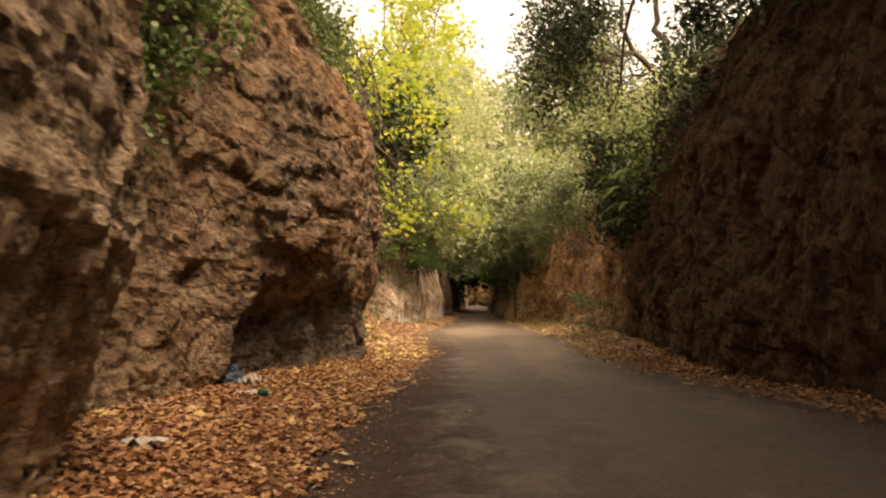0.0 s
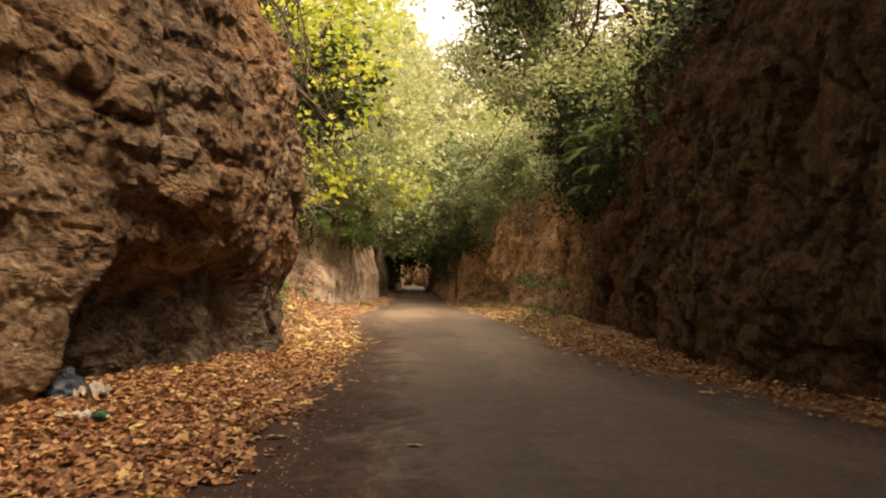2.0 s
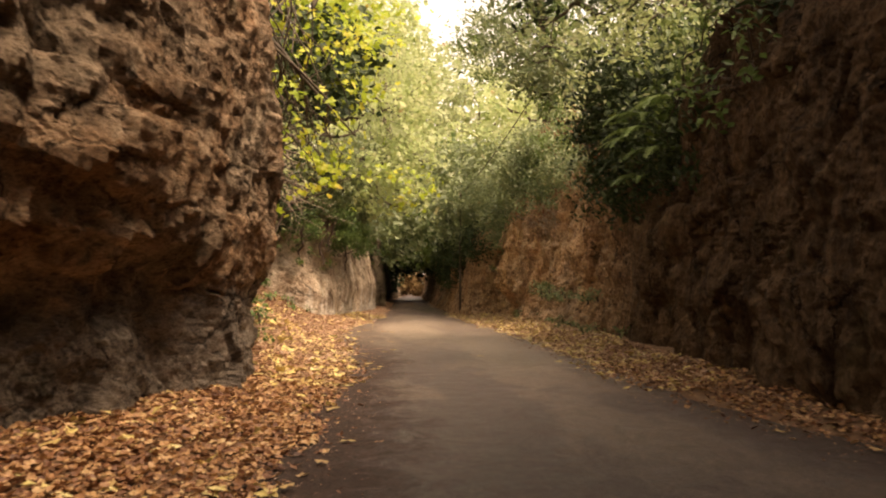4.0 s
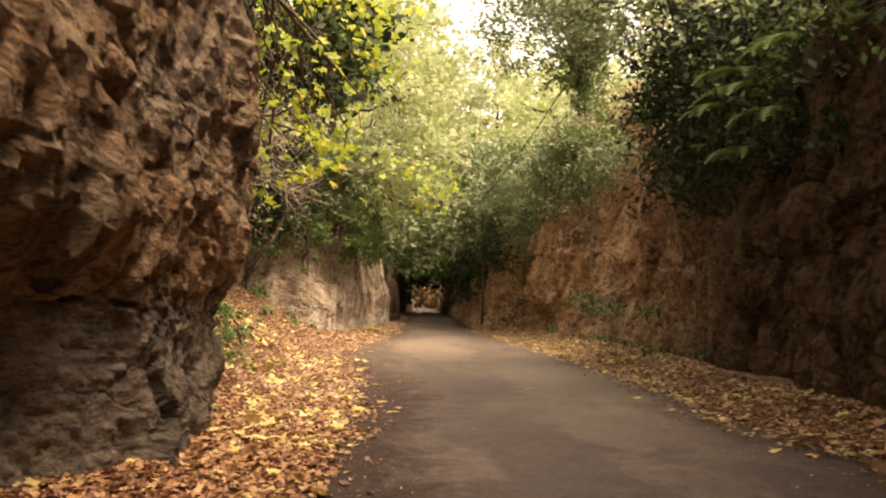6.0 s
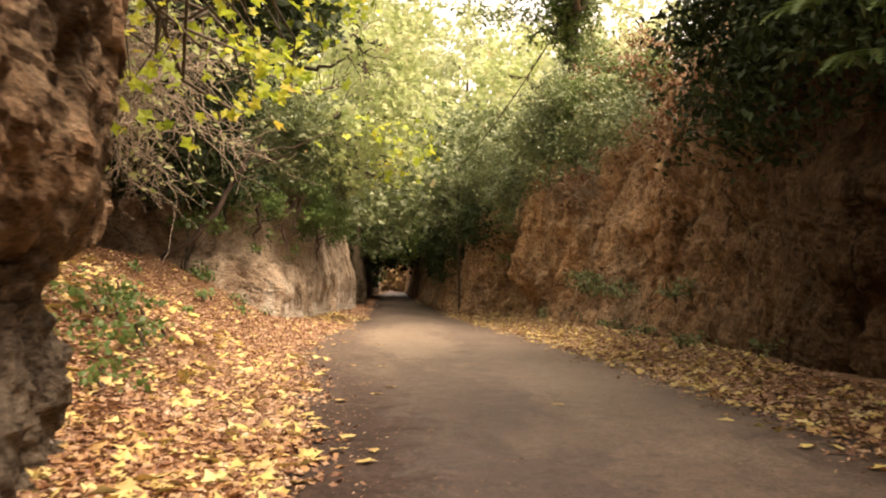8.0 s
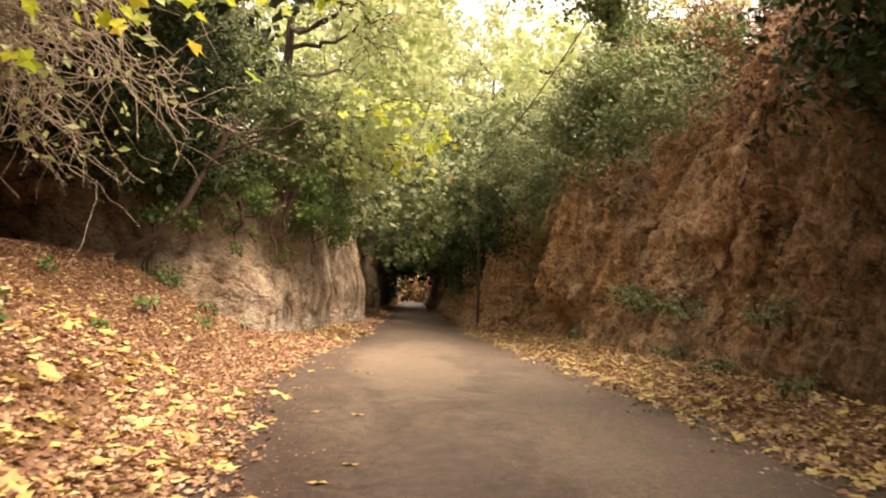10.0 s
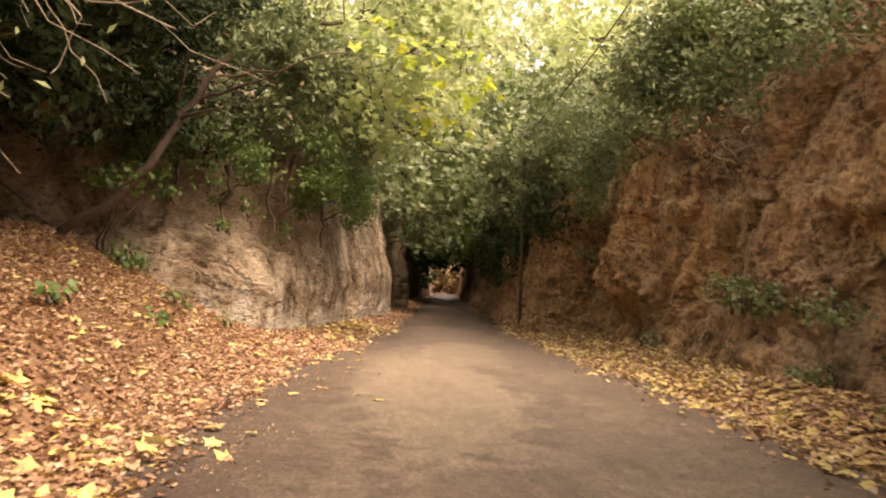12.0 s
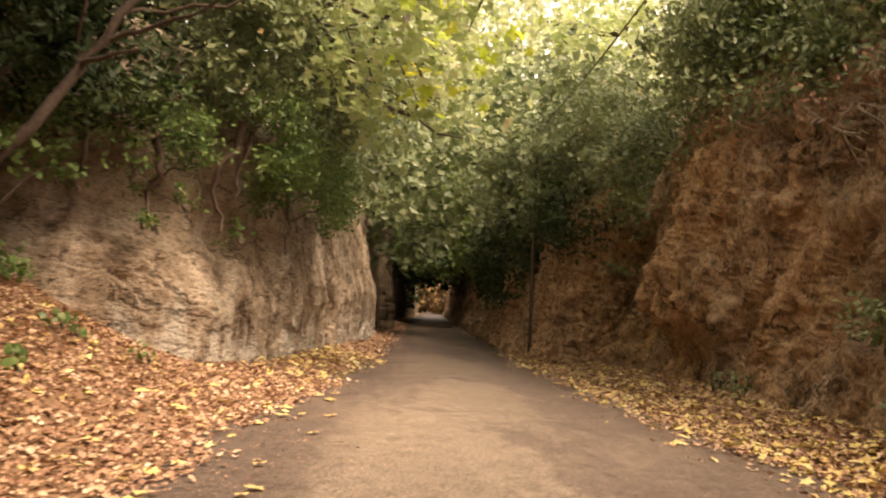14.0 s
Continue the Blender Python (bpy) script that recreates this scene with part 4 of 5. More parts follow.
tree("plane_tree", "plane tree limb with yellow leaves over the lane", (-4.2, 29.0, 5.6), (-1.0, 29.5, 8.6), 0.14,
     [((0.5, 35.0, 3.7), (2.7, 38.0, 5.8), 0.4), ((-2.6, 24, 6.4), (1.2, 35, 10.5), 0.35), ((-1.4, 28, 9.5), (1.8, 38, 14), 0.6)], 0.23, L_YELLOW, 10, 8, 0.34, LOBED, 8, 0.0)
# trees and shrubs over the east wall
tree("evergreen_oak", "dark leaning evergreen oak on the wall rim", (6.6, 14.2, 6.4), (3.2, 17.0, 9.2), 0.12,
     [((1.6, 14.5, 5.6), (5.2, 19, 9.5), 0.6), ((2.4, 18.0, 5.0), (4.8, 22.5, 8.6), 0.9)], 0.15, L_DARK, 21, 12, 0.26, gap=0.05)
# canopy above the view, added to darken the near east wall
tree("evergreen_oak", "unseen dark evergreen canopy added to shade the near east wall", (7.0, 9.0, 7.4), (6.0, 9.0, 11), 0.2,
     [((3.3, 3, 7.4), (9.5, 15.5, 11), 2.0), ((1.4, -3, 8.4), (9.5, 12, 11), 1.8)], 0.26, L_DARK, 34, 12, 0.3, WIDE)
tree("oak", "tree with yellowish green leaves reaching over the lane", (6.4, 20.5, 5.6), (4.6, 20.0, 9), 0.10,
     [((2.6, 17.5, 4.6), (5.6, 23, 7.0), 0.55), ((3.7, 18.5, 4.5), (6.6, 22.0, 7.8), 0.8)], 0.15, L_LIME, 22, 12, 0.26, gap=0.05)
tree("evergreen_oak", "dense dark evergreen tree on the wall top", (8.0, 26, 6.4), (7.2, 25.5, 11), 0.18,
     [((6.4, 20, 4.8), (9.8, 27, 9.2), 1.5), ((4.9, 21.0, 4.2), (7.6, 26.5, 6.4), 1.7)], 0.15, L_DARK, 26, 14, 0.28, gap=-0.5)
tree("evergreen_oak", "grey-green evergreen oak reaching over the lane", (6.8, 25.0, 5.4), (4.6, 25.2, 8.4), 0.14,
     [((2.6, 23.5, 5.9), (6.4, 27.5, 8.8), 1.2)], 0.16, L_GREY, 46, 12, 0.26, gap=-0.1)
tree("ivy_tree", "tall tree with an ivy-clad trunk on the wall top", (8.2, 41, 7.0), (7.6, 41, 15), 0.3,
     [((7.2, 40.4, 6.8), (8.4, 41.6, 10.5), 1.6), ((4.2, 38, 9.4), (9.5, 44, 15), 0.75)], 0.19, L_GREEN, 23, 12, 0.3, gap=0.0)
shrub("ivy", "dark ivy wrapped round a tall trunk", (8.1, 41, 7.0),
      [((7.4, 40.3, 6.6), (8.7, 41.7, 12.0), 3.0)], 0.17, L_GREEN, 28, 10, 0.16, gap=-1.0)
shrub("rim_bush", "grey-green shrub cascading over the earth wall", (6.6, 44, 5.2),
      [((6.0, 34.6, 4.7), (8.6, 41, 7.6), 1.2), ((5.5, 36.8, 3.9), (7.6, 42, 6.6), 1.2), ((5.3, 39.5, 3.6), (7.6, 46, 6.4), 1.4), ((4.6, 44.5, 2.9), (7.0, 52, 6.2), 1.8)], 0.15, L_GREY, 24, gap=0.02, rooted=(0.8, 0.1, -0.35))
# a few ivy strands made into a full curtain, for the wall's shadow
shrub("ivy", "dark ivy curtain, thickened to darken the shadowed wall below the rim", (5.6, 50, 3.4),
      [((5.0, 47.5, 1.5), (6.0, 60, 4.6), 2.4), ((5.1, 43.0, 2.4), (6.3, 47.6, 4.0), 2.6)], 0.17, L_DARK, 41, 12, 0.2, gap=-0.5, rooted=(0.8, 0.1, -0.35))
shrub("rim_bush", "leafy green thicket on the bank above the earth wall", (7.6, 36, 5.4),
      [((6.4, 32.4, 4.3), (8.8, 40.5, 7.0), 1.7), ((7.0, 27.0, 5.4), (9.0, 33.0, 7.0), 1.0)], 0.125, L_GREEN, 42, 16, 0.2, gap=0.0, rooted=(0.8, 0.1, -0.35))
shrub("ivy", "black-green ivy matted over the high shaded rim", (5.8, 12, 6.4),
      [((4.7, 7.5, 5.6), (6.4, 16.2, 7.8), 1.6), ((4.9, 15.0, 4.4), (6.0, 18.5, 6.2), 1.6)], 0.16, L_DARK, 43, 12, 0.2, gap=-0.2, rooted=(0.8, 0.1, -0.35))
shrub("rim_bush", "dark shrub hanging over the wall rim", (6.4, 24, 5.0),
      [((5.2, 21.8, 3.9), (7.6, 27.5, 6.2), 1.5)], 0.14, L_DARK, 27, gap=-0.5, rooted=(0.8, 0.1, -0.35))
shrub("dry_bush", "rusty dry shrub on the slope above the wall", (8.0, 34, 6.4),
      [((6.9, 29.5, 5.0), (9.2, 40, 7.6), 0.9), ((6.0, 26.6, 3.8), (6.9, 29.0, 5.0), 0.5)], 0.11, L_RUST, 25, stems=30, wood=TWIG, twigs=7, gap=0.05, rooted=(0.8, 0.1, -0.35))
shrub("rim_bush", "brown and green scrub trailing over the wall rim", (6.7, 31.5, 4.6),
      [((6.2, 31.3, 4.3), (7.4, 34.6, 5.6), 1.5), ((6.0, 39.6, 3.9), (7.6, 44.5, 5.4), 1.6), ((6.1, 33.6, 4.0), (7.3, 36.4, 5.6), 1.4), ((5.9, 35.2, 3.5), (7.2, 40.5, 5.2), 1.6), ((5.7, 39.0, 2.8), (6.6, 44.5, 4.2), 1.5)], 0.12, L_GREY, 29, 10, 0.2, stems=16, wood=TWIG, twigs=4, gap=-0.45, rooted=(0.8, 0.1, -0.35))
shrub("dry_bush", "rusty dead leaves and hanging roots along the earth rim", (6.5, 36, 4.0),
      [((5.9, 33.0, 3.5), (6.9, 40.0, 4.5), 0.7), ((6.2, 26.4, 3.7), (7.0, 31.5, 4.8), 0.5)], 0.10, L_RUST, 45, 8, 0.14, stems=26, wood=TWIG, twigs=6, gap=0.05, rooted=(0.8, 0.1, -0.35))
shrub("hazel", "bright green leafy shrub leaning from the wall", (5.2, 17.2, 3.9),
      [((4.5, 15.8, 3.4), (5.2, 18.4, 4.9), 0.4)], 0.15, L_FERN, 37, 8, 0.2, gap=0.0)
shrub("ivy", "green ivy hanging from the shaded wall rim", (5.5, 20.5, 4.6),
      [((4.6, 17.6, 3.3), (5.6, 21.8, 5.4), 1.3)], 0.14, L_GREEN, 39, 10, 0.18, gap=-0.05)
shrub("ivy", "dark ivy draped over the shaded wall rim", (6.0, 23.0, 4.2),
      [((5.2, 21.0, 2.8), (6.4, 26.4, 4.9), 2.2), ((4.9, 17.8, 2.9), (5.6, 21.4, 4.3), 1.6)], 0.15, L_DARK, 36, 10, 0.2, gap=-0.5, rooted=(0.8, 0.1, -0.35))
# unseen trees behind the start, added to cut the sky light
tree("evergreen_oak", "unseen evergreen tree behind the start, added for shade", (7.2, -3, 8.0), (6.0, -3, 12), 0.2,
     [((2.2, -12, 7.8), (10, 5, 12), 0.8)], 0.25, L_DARK, 31, 14, 0.4)
tree("evergreen_oak", "unseen evergreen tree added to block the sky behind the start", (6.5, -22, 7.0), (4, -22, 11), 0.25,
     [((-4, -32, 3.4), (8, -13, 11), 0.35)], 0.35, L_DARK, 33, 14, 0.4, WIDE)
# woods beyond
k = 0
for x, y, w, z0, zt, cover, mat_ in ((-1.5, 50.5, 2.5, 3.4, 8.5, 0.8, L_GREY), (8.3, 52, 2.8, 3.3, 9, 0.9, L_GREY), (0.6, 60, 3.4, 2.9, 9, 1.2, L_GREY), (9.4, 62, 3.8, 3.2, 10, 1.2, L_GREEN), (1.8, 71, 3.8, 3.0, 9, 1.3, L_GREEN), (10.5, 74, 4.2, 3.0, 10, 1.3, L_GREY), (3.0, 83, 4.2, 3.0, 10, 1.3, L_DARK), (11.5, 86, 4.2, 3.0, 10, 1.3, L_DARK), (4.0, 95, 4.0, 3.2, 11, 1.3, L_DARK), (13, 98, 5, 3.2, 11, 1.3, L_DARK), (5, 108, 4.5, 3.5, 12, 1.3, L_DARK), (14, 112, 5.6, 3.6, 12, 1.3, L_DARK), (2.2, 104, 2.3, 0.3, 8, 1.2, L_DARK), (13.4, 106, 3.2, 0.3, 8, 1.2, L_DARK)):
    k += 1
    inner = x + (w if x < 5 else -w)
    tree("forest_tree", "dark green tree arching over the sunken lane", (x, y, 4.2), (x * 0.7 + inner * 0.3, y, zt), 0.2,
         [((min(x, inner) - 1.4, y - 5.5, z0), (max(x, inner) + 1.4, y + 5.5, zt), cover * (0.5 if 56 < y < 78 else 1))], 0.26 if y < 56 else 0.38, mat_, 40 + k, 14, 0.36, WIDE, gap=-0.15 if y < 78 else -0.5)
for x, y, w, z0, zt, mat_ in ((-9, 60, 5, 5, 17, L_HAZY), (-4.5, 53, 4, 5, 15, L_LIME), (15, 64, 5, 5, 17, L_HAZY), (-1, 86, 6, 5, 25, L_HAZY), (-10, 36, 4.5, 5, 12, L_GREEN), (13.5, 50, 4, 5, 14, L_HAZY), (0.8, 64, 4.0, 8, 22, L_HAZY), (1.8, 57, 2.6, 8, 18, L_HAZY), (22, 92, 7, 5, 22, L_HAZY), (13, 86, 5, 5, 25, L_HAZY), (-20, 80, 8, 5, 20, L_GREEN), (5, 112, 7, 6, 28, L_HAZY), (11, 72, 3.6, 6, 17, L_LIME), (4.5, 76, 4, 8, 19, L_HAZY), (10.5, 58, 3.2, 6, 15, L_LIME), (7.5, 92, 5, 12, 26, L_HAZY)):
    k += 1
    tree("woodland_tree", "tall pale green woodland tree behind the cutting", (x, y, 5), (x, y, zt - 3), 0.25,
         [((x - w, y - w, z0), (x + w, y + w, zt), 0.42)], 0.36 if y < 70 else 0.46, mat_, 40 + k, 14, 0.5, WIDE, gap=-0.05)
# tall trees out of view on the near west rim, added as shade
tree("evergreen_oak", "unseen tall evergreen canopy added to shade the near lane", (-5.5, 8, 8.0), (-5, 8, 13), 0.25,
     [((-9.5, -10, 8.0), (-1.6, 15, 13), 1.2), ((-2.6, 9, 8.6), (0.6, 17, 11.5), 0.45)], 0.3, L_DARK, 32, 14, 0.4, WIDE)
shrub("thicket", "sunlit tan and yellow thicket closing the far end of the lane", (14, 150, 0),
      [((3, 140, -1), (17, 147, 9), 1.8)], 0.4, L_TAN, 99, 14, 0.4, WIDE, gap=-1.0)


# ---- leaning tree, roots and trailing plants at the pale rock ----
def crooked(name, label, category, a, b, r0, r1, material, seed, bend=0.3, n=12, twigs=()):
    rng = np.random.default_rng(seed)
    t = thing(name, label, category)
    t.location = a
    pts = wander((0, 0, 0), np.subtract(b, a), n, bend, rng)
    mesh_part("trunk", tubes_mesh("trunk", [(pts, np.linspace(r0, r1, n))], material, 8), t)
    for i, d, r in twigs:
        mesh_part("branch", tubes_mesh("branch", [(wander(pts[i], pts[i] + np.array(d), 8, 0.3, rng), np.linspace(r, r * 0.4, 8))], material, 6), t)
    return t


crooked("leaning_tree", "dark leaning trunk rising from the leafy bank", "tree", (-3.8, 35.3, 1.5), (-1.5, 36.2, 4.9), 0.085, 0.05, ROOT, 61, 0.32, 14,
        [(8, (0.7, -0.3, 0.15), 0.04), (9, (0.2, -0.5, 0.9), 0.035), (10, (1.4, -0.5, 0.5), 0.035), (11, (2.2, 0.5, 0.7), 0.03)])
for k_, (a_, b_) in enumerate((((-0.72, 38.25, 3.7), (-0.92, 38.1, 2.1)), ((-0.6, 38.4, 3.6), (-0.78, 38.25, 2.6)), ((-1.6, 37.55, 3.4), (-1.7, 37.35, 2.2)), ((-2.5, 37.1, 3.3), (-2.55, 36.95, 2.5)), ((-0.2, 40.0, 3.4), (-0.15, 39.6, 1.9)))):
    crooked("root", "dark root hanging down the pale rock face", "root", a_, b_, 0.07 if k_ in (0, 2) else 0.045, 0.02, ROOT, 70 + k_, 0.5, 10)


# ---- pole and cable ----
def pole():
    t = thing("utility_pole", "slim weathered grey pole against the cutting wall", "pole")
    t.location = (5.1, 46.6, 0.05)
    z = np.linspace(-0.3, 5.6, 12)
    mesh_part("shaft", tubes_mesh("shaft", [(np.stack([0 * z, 0 * z, z], -1), np.linspace(0.05, 0.035, 12))], BARK, 12), t)
    mesh_part("cap", tubes_mesh("cap", [(np.array([(0, 0, 5.6), (0, 0, 5.63), (0, 0, 5.66)]), np.array([0.06, 0.06, 0.01]))], TWIG, 12), t, "small metal cap")
    c = thing("guy_cable", "thin slack cable running from the pole up to the tree", "cable")
    c.location = (5.1, 46.6, 5.55)
    u = np.linspace(0, 1, 20)
    p = np.stack([2.9 * u, -5.4 * u, 4.6 * u - 0.25 * np.sin(math.pi * u)], -1)
    mesh_part("strand", tubes_mesh("strand", [(p, np.full(20, 0.022))], BARK, 6), c)


pole()


# ---- ferns and weeds ----
def fern(root, reach, n, seed, size=0.75, material=None):
    """Arching fronds with pairs of narrow leaflets."""
    rng = np.random.default_rng(seed)
    t = thing("fern", "bright green fern with drooping fronds on the wall rim", "fern", "ferns on the wall rim")
    t.location = root
    for k in range(n):
        d = np.array(reach) + rng.normal(0, 0.35, 3)
        d[2] = 0.0
        d /= np.linalg.norm(d)
        L = size * rng.uniform(0.7, 1.2)
        u = np.linspace(0, 1, 16)
        rach = d[None, :] * (L * u)[:, None] + np.array([0, 0, 1.0]) * (L * (0.45 * u - 0.75 * u ** 2))[:, None]
        side = np.cross(d, (0, 0, 1))
        vs, fs, tri = list(rach), [], []
        for i in range(2, 15):
            ln = 0.26 * L * math.sin(math.pi * min(0.97, 0.12 + 0.85 * u[i])) + 0.02
            for sg in (-1, 1):
                tip = rach[i] + side * sg * ln + d * ln * 0.35 - np.array([0, 0, 0.18 * ln])
                mid = (rach[i] + rach[i + 1]) / 2 * 0.5 + tip * 0.5
                k0 = len(vs)
                vs += [mid - d * 0.016, tip, mid + d * 0.02]
                fs.append((i, k0, k0 + 1, k0 + 2))
                tri.append((i, k0 + 2, i + 1))
        me = mesh_np("frond", np.array(vs), [np.array(fs), np.array(tri)], material or L_FERN, False)
        fr = mesh_part("frond", me, t)
        mesh_part("rachis", tubes_mesh("rachis", [(rach, np.linspace(0.008, 0.002, 16))], L_FERN, 5), fr)
    return t


for k_, (x, y, z) in enumerate(((5.0, 20.9, 3.95), (5.05, 20.3, 3.5), (5.15, 21.5, 4.3), (5.0, 19.8, 4.2), (5.2, 22.3, 4.0), (5.1, 21.2, 3.2))):
    fern((x, y, z), (-1, -0.5, 0), 5, 80 + k_, 0.7)


def weed(root, spread_, size, seed, label, material=None):
    """A low plant: a few stems and broad leaves."""
    w, h = spread_
    x, y, z = root
    return shrub("weed", label, root, [((x - w, y - w, z + 0.02), (x + w, y + w, z + h), 4.5 if x > 0 or z > 1.6 else 2.4)], size * 0.8, material or L_GREEN, seed, 7, 0.07, BROAD, 5, gap=-1.0, rooted=(0.04, 0.05, -0.12))


W_WALL = "small green weed growing out of the earth wall"
W_BANK = "low green weed among fallen leaves on the bank"
for k_, (x, y, z, w, h, sz) in enumerate(((6.15, 33.8, 1.0, 0.45, 0.5, 0.085), (6.1, 32.6, 0.95, 0.4, 0.4, 0.085), (6.0, 30.8, 0.9, 0.35, 0.35, 0.085), (5.95, 27.8, 0.9, 0.3, 0.4, 0.085), (6.0, 33.5, 0.25, 0.2, 0.25, 0.085), (6.0, 37.4, 0.22, 0.2, 0.3, 0.085), (5.9, 36.5, 0.2, 0.22, 0.3, 0.085), (5.85, 31.0, 0.22, 0.25, 0.3, 0.085), (5.7, 28.7, 0.22, 0.35, 0.25, 0.085), (5.6, 26.4, 0.2, 0.3, 0.25, 0.085), (5.7, 24.4, 0.2, 0.25, 0.25, 0.085), (6.1, 42.4, 1.9, 0.25, 0.35, 0.085))):
    weed((x, y, z), (w, h), sz, 100 + k_, W_WALL, L_GREY)
for k_, (x, y, w, h, sz) in enumerate(((-2.0, 28.1, 0.22, 0.18, 0.13), (-2.27, 30.8, 0.25, 0.2, 0.13), (-2.2, 24.2, 0.45, 0.25, 0.08), (-1.85, 23.2, 0.4, 0.22, 0.08), (-2.6, 25.1, 0.4, 0.22, 0.08), (-1.8, 22.2, 0.35, 0.2, 0.075), (-1.9, 35.3, 0.3, 0.3, 0.12), (-1.5, 36.2, 0.22, 0.2, 0.11), (-1.7, 33.2, 0.2, 0.2, 0.12), (-3.2, 29.5, 0.2, 0.15, 0.12), (-2.6, 26.5, 0.22, 0.15, 0.12), (-1.95, 22.7, 0.5, 0.28, 0.085), (-2.35, 23.5, 0.5, 0.28, 0.09), (-1.55, 21.5, 0.4, 0.22, 0.085))):
    weed((x, y, float(ground_z(np.array(x), np.array(y)))), (w, h), sz, 130 + k_, W_BANK, L_FERN)
shrub("bank_bush", "leafy green bush at the corner of the pale rock", (-3.3, 35.9, 1.5),
      [((-3.9, 35.2, 1.4), (-2.5, 36.8, 3.0), 2.4)], 0.11, L_FERN, 150, 8, 0.16, BROAD, gap=-0.1)
for k_, (x, y, z) in enumerate(((-1.75, 37.45, 2.0), (-0.85, 38.4, 1.9), (-1.35, 37.75, 2.3), (-2.7, 36.95, 2.4), (-0.55, 39.1, 2.4))):
    weed((x, y, z), (0.2, 0.4), 0.10, 160 + k_, "small tuft of leaves rooted in the pale rock")


# ---- single leaves lying on the asphalt ----
def fallen_leaf():
    t = thing("fallen_leaf", "single pale yellow plane leaf lying on the asphalt", "leaf", "leaves lying on the road")
    me = mesh_np("blade", LOBED[0] * (1, 1, 0.8), LOBED[1], L_FALLEN, False)
    mesh_part("blade", me, t)
    mesh_part("stalk", tubes_mesh("stalk", [(np.array([(0, -0.1, 0.005), (0.02, -0.35, 0.02), (0.06, -0.6, 0.01)]), np.array([0.012, 0.01, 0.008]))], L_BROWN, 5), t)
    return t


first_leaf = fallen_leaf()
lay_rng = np.random.default_rng(5)
spots = [(0.35, 20.7), (0.28, 20.2), (1.17, 30.5), (0.55, 26.4), (0.17, 25.8), (0.96, 26.2), (4.1, 21.7), (2.37, 22.1), (-0.56, 6.7), (0.5, 9.7), (0.48, 32.2), (0.95, 30.9), (0.55, 31.4), (-0.09, 31.0), (0.76, 33.7), (0.86, 34.9), (0.5, 31.2), (3.8, 12.3)]
for _ in range(46):
    yy = lay_rng.uniform(5, 42)
    side_ = lay_rng.random() < 0.6
    spots.append((road_left(yy) + abs(lay_rng.normal(0.1, 0.5)) if side_ else road_right(yy) - abs(lay_rng.normal(0.05, 0.35)), yy))
for k_, (x, y) in enumerate(spots):
    m_ = pose(x, y, 0.056, lay_rng.uniform(-8, 8), lay_rng.uniform(-8, 8), lay_rng.uniform(0, 360))
    sz = lay_rng.uniform(0.11, 0.2)
    if k_ == 0:
        first_leaf.scale = (sz, sz, sz)
        first_leaf.matrix_basis = m_ @ Matrix.Diagonal((sz, sz, sz, 1))
    else:
        c_ = copy_thing(first_leaf, m_)
        c_.scale = (sz, sz, sz)


# ---- litter dropped by the alcove ----
def plastic(name, col, rough=0.3):
    m, n, l, b = nodes_of(name)
    co = n.new("ShaderNodeNewGeometry").outputs["Position"]
    f = noise_node(n, l, co, 18, 5, 0.7)
    l.new(ramp_node(n, l, f, [(0.3, tuple(c * 0.6 for c in col)), (0.7, col)]), b.inputs["Base Color"])
    b.inputs["Roughness"].default_value = rough
    bump_node(n, l, b, [(f, 1.0)], 0.8, 0.02)
    return m


BLUE_BAG, WHITE_SCRAP, GREEN_GLASS, GREY_BOARD = plastic("blue_plastic", (0.03, 0.045, 0.075)), plastic("white_scrap", (0.62, 0.56, 0.5), 0.6), plastic("green_plastic", (0.03, 0.16, 0.08), 0.25), plastic("grey_board", (0.34, 0.27, 0.20), 0.8)


def blob(size, crease, seed):
    bm = bmesh.new()
    bmesh.ops.create_icosphere(bm, subdivisions=4, radius=1)
    for v in bm.verts:
        p = v.co.copy()
        d_ = 1 + crease * abs(noise.noise(p * 1.7 + Vector((seed, 0, 0)))) + crease * 0.5 * noise.noise(p * 4 + Vector((0, seed, 0)))
        v.co = Vector((p.x * size[0] * d_, p.y * size[1] * d_, max(-0.02, (p.z + 0.75) * size[2] * d_ * 0.6)))
    for f in bm.faces:
        f.smooth = True
    return bm


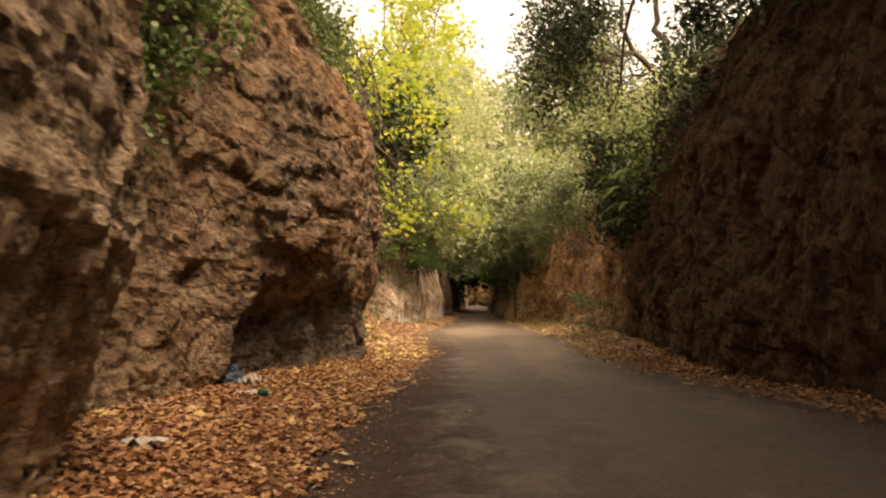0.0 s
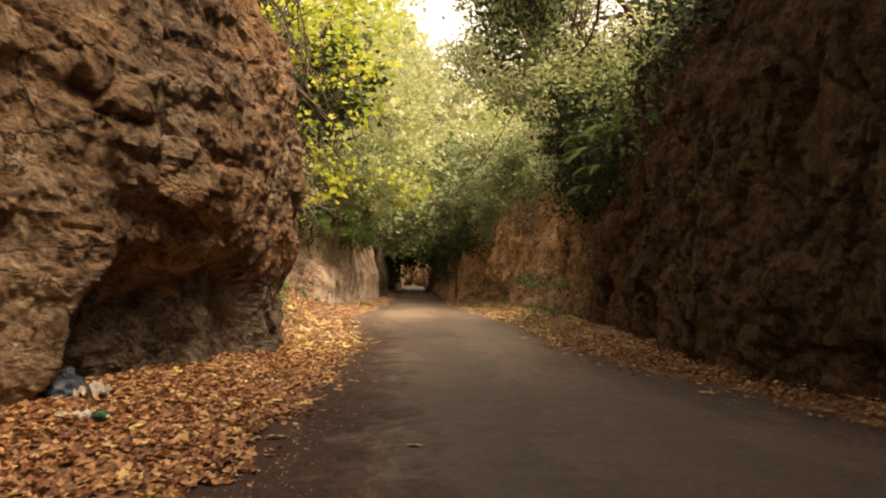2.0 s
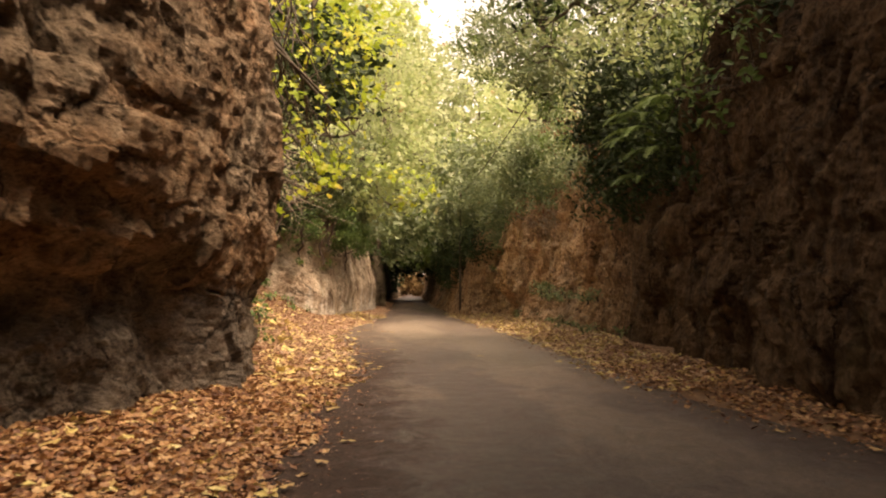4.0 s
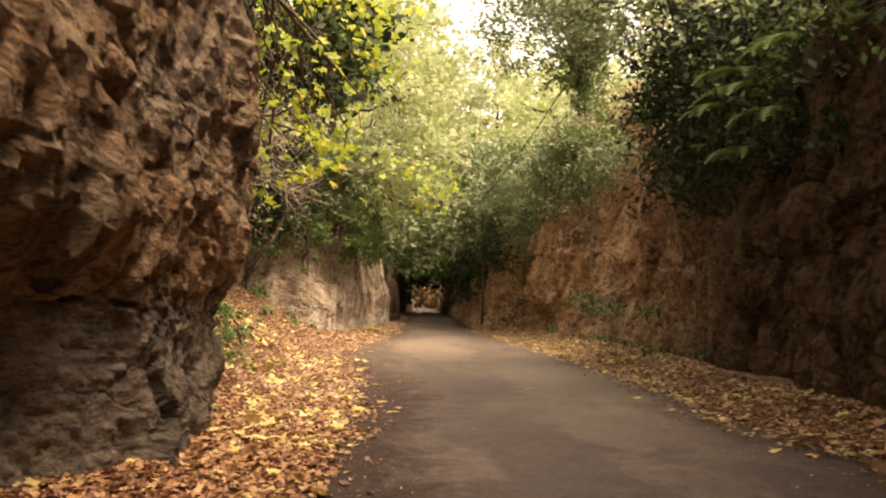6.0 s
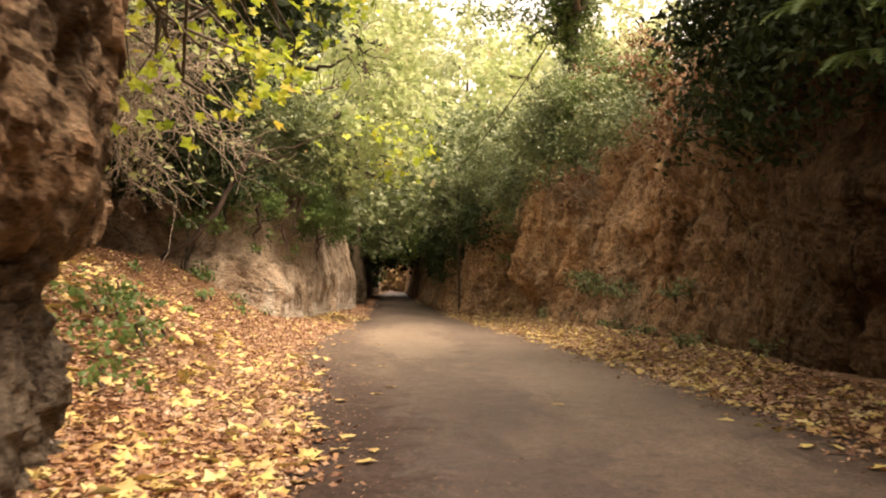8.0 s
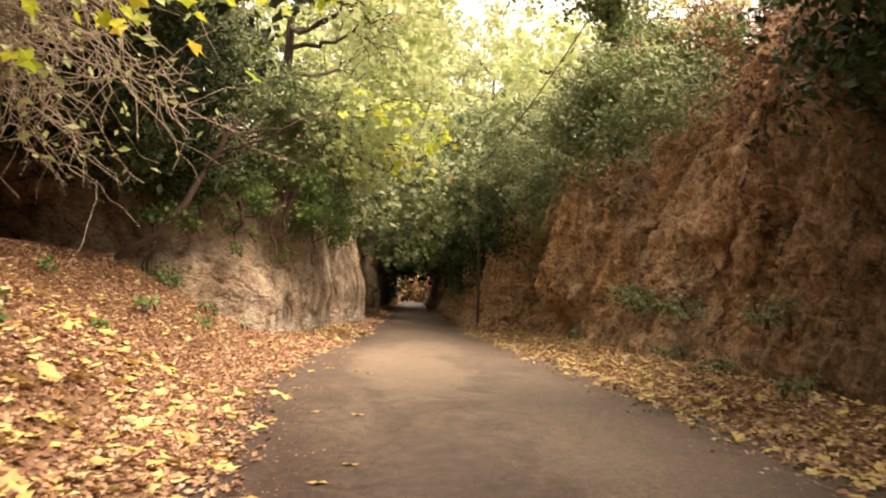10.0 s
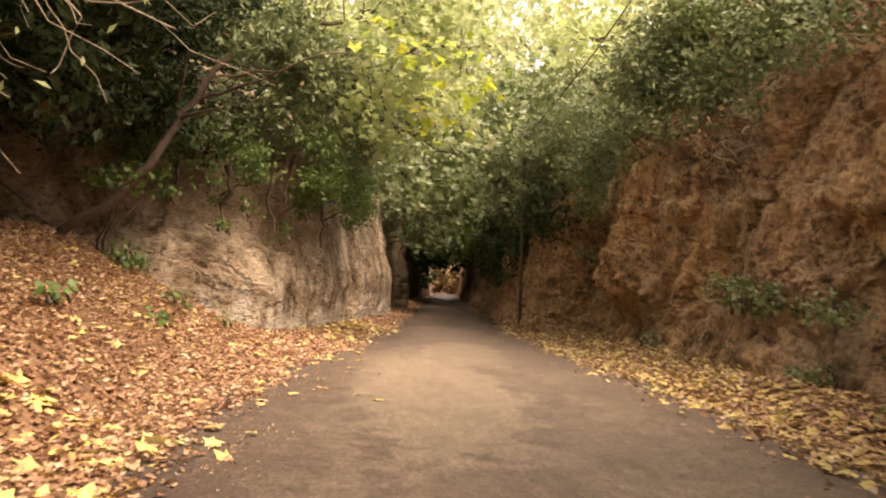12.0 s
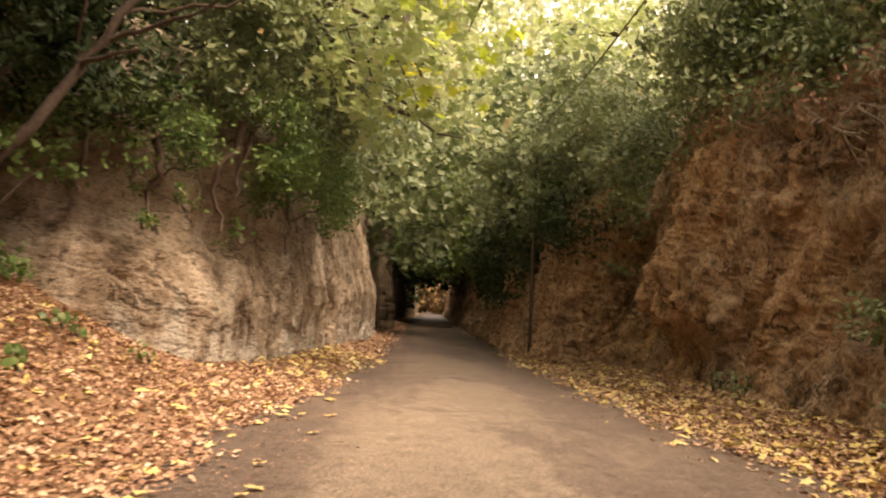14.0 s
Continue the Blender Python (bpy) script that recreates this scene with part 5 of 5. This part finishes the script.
def sheet(w, h, crumple, seed):
    bm = bmesh.new()
    bmesh.ops.create_grid(bm, x_segments=14, y_segments=14, size=0.5)
    for v in bm.verts:
        p = v.co.copy()
        v.co = Vector((p.x * w, p.y * h, 0.02 + crumple * (0.5 + noise.noise(p * 5 + Vector((seed, seed, 0))))))
    bmesh.ops.solidify(bm, geom=bm.faces[:], thickness=0.003)
    return bm


bag = thing("rubbish_bag", "dark blue plastic rubbish bag dumped by the rock alcove", "bag")
bag.location = (-2.44, 11.12, 0.19)
part("sack", blob((0.2, 0.17, 0.2), 0.45, 3.1), BLUE_BAG, bag)
knot = blob((0.045, 0.04, 0.12), 0.5, 8.0)
bmesh.ops.translate(knot, verts=knot.verts, vec=(0.06, -0.02, 0.17))
part("knot", knot, BLUE_BAG, bag)
for x, y, z, w, h, c, mat_, name_, lab_ in ((-2.17, 11.05, 0.2, 0.26, 0.2, 0.16, WHITE_SCRAP, "paper_scrap", "crumpled pale paper lying beside the rubbish bag"),
                                           (-2.05, 10.15, 0.2, 0.3, 0.14, 0.05, WHITE_SCRAP, "paper_scrap", "flattened white paper among brown leaves"),
                                           (-2.09, 6.6, 0.22, 0.34, 0.16, 0.05, WHITE_SCRAP, "paper_scrap", "torn white plastic sheet among brown leaves"),
                                           (-2.9, 9.0, 0.22, 0.55, 0.24, 0.04, GREY_BOARD, "board", "flat weathered grey board lying in the leaves"),
                                           (-1.5, 19.4, 0.2, 0.2, 0.12, 0.08, WHITE_SCRAP, "paper_scrap", "small white scrap at the foot of the rock")):
    t_ = thing(name_, lab_, "litter")
    t_.location = (x, y, z)
    part("sheet", sheet(w, h, c, x * 3 + y), mat_, t_)
bottle = thing("bottle", "crushed green plastic bottle lying in the leaves", "bottle")
bottle.location = (-1.88, 10.1, 0.24)
bottle.rotation_euler = (radians(86), 0, radians(40))
zz = np.array([0, 0.01, 0.05, 0.11, 0.16, 0.20, 0.23])
mesh_part("body", tubes_mesh("body", [(np.stack([0 * zz, 0 * zz, zz], -1), np.array([0.01, 0.034, 0.036, 0.031, 0.035, 0.022, 0.013]))], GREEN_GLASS, 14), bottle)
mesh_part("cap", tubes_mesh("cap", [(np.array([(0, 0, 0.23), (0, 0, 0.245), (0, 0, 0.25)]), np.array([0.016, 0.016, 0.003]))], WHITE_SCRAP, 12), bottle, "white screw cap")
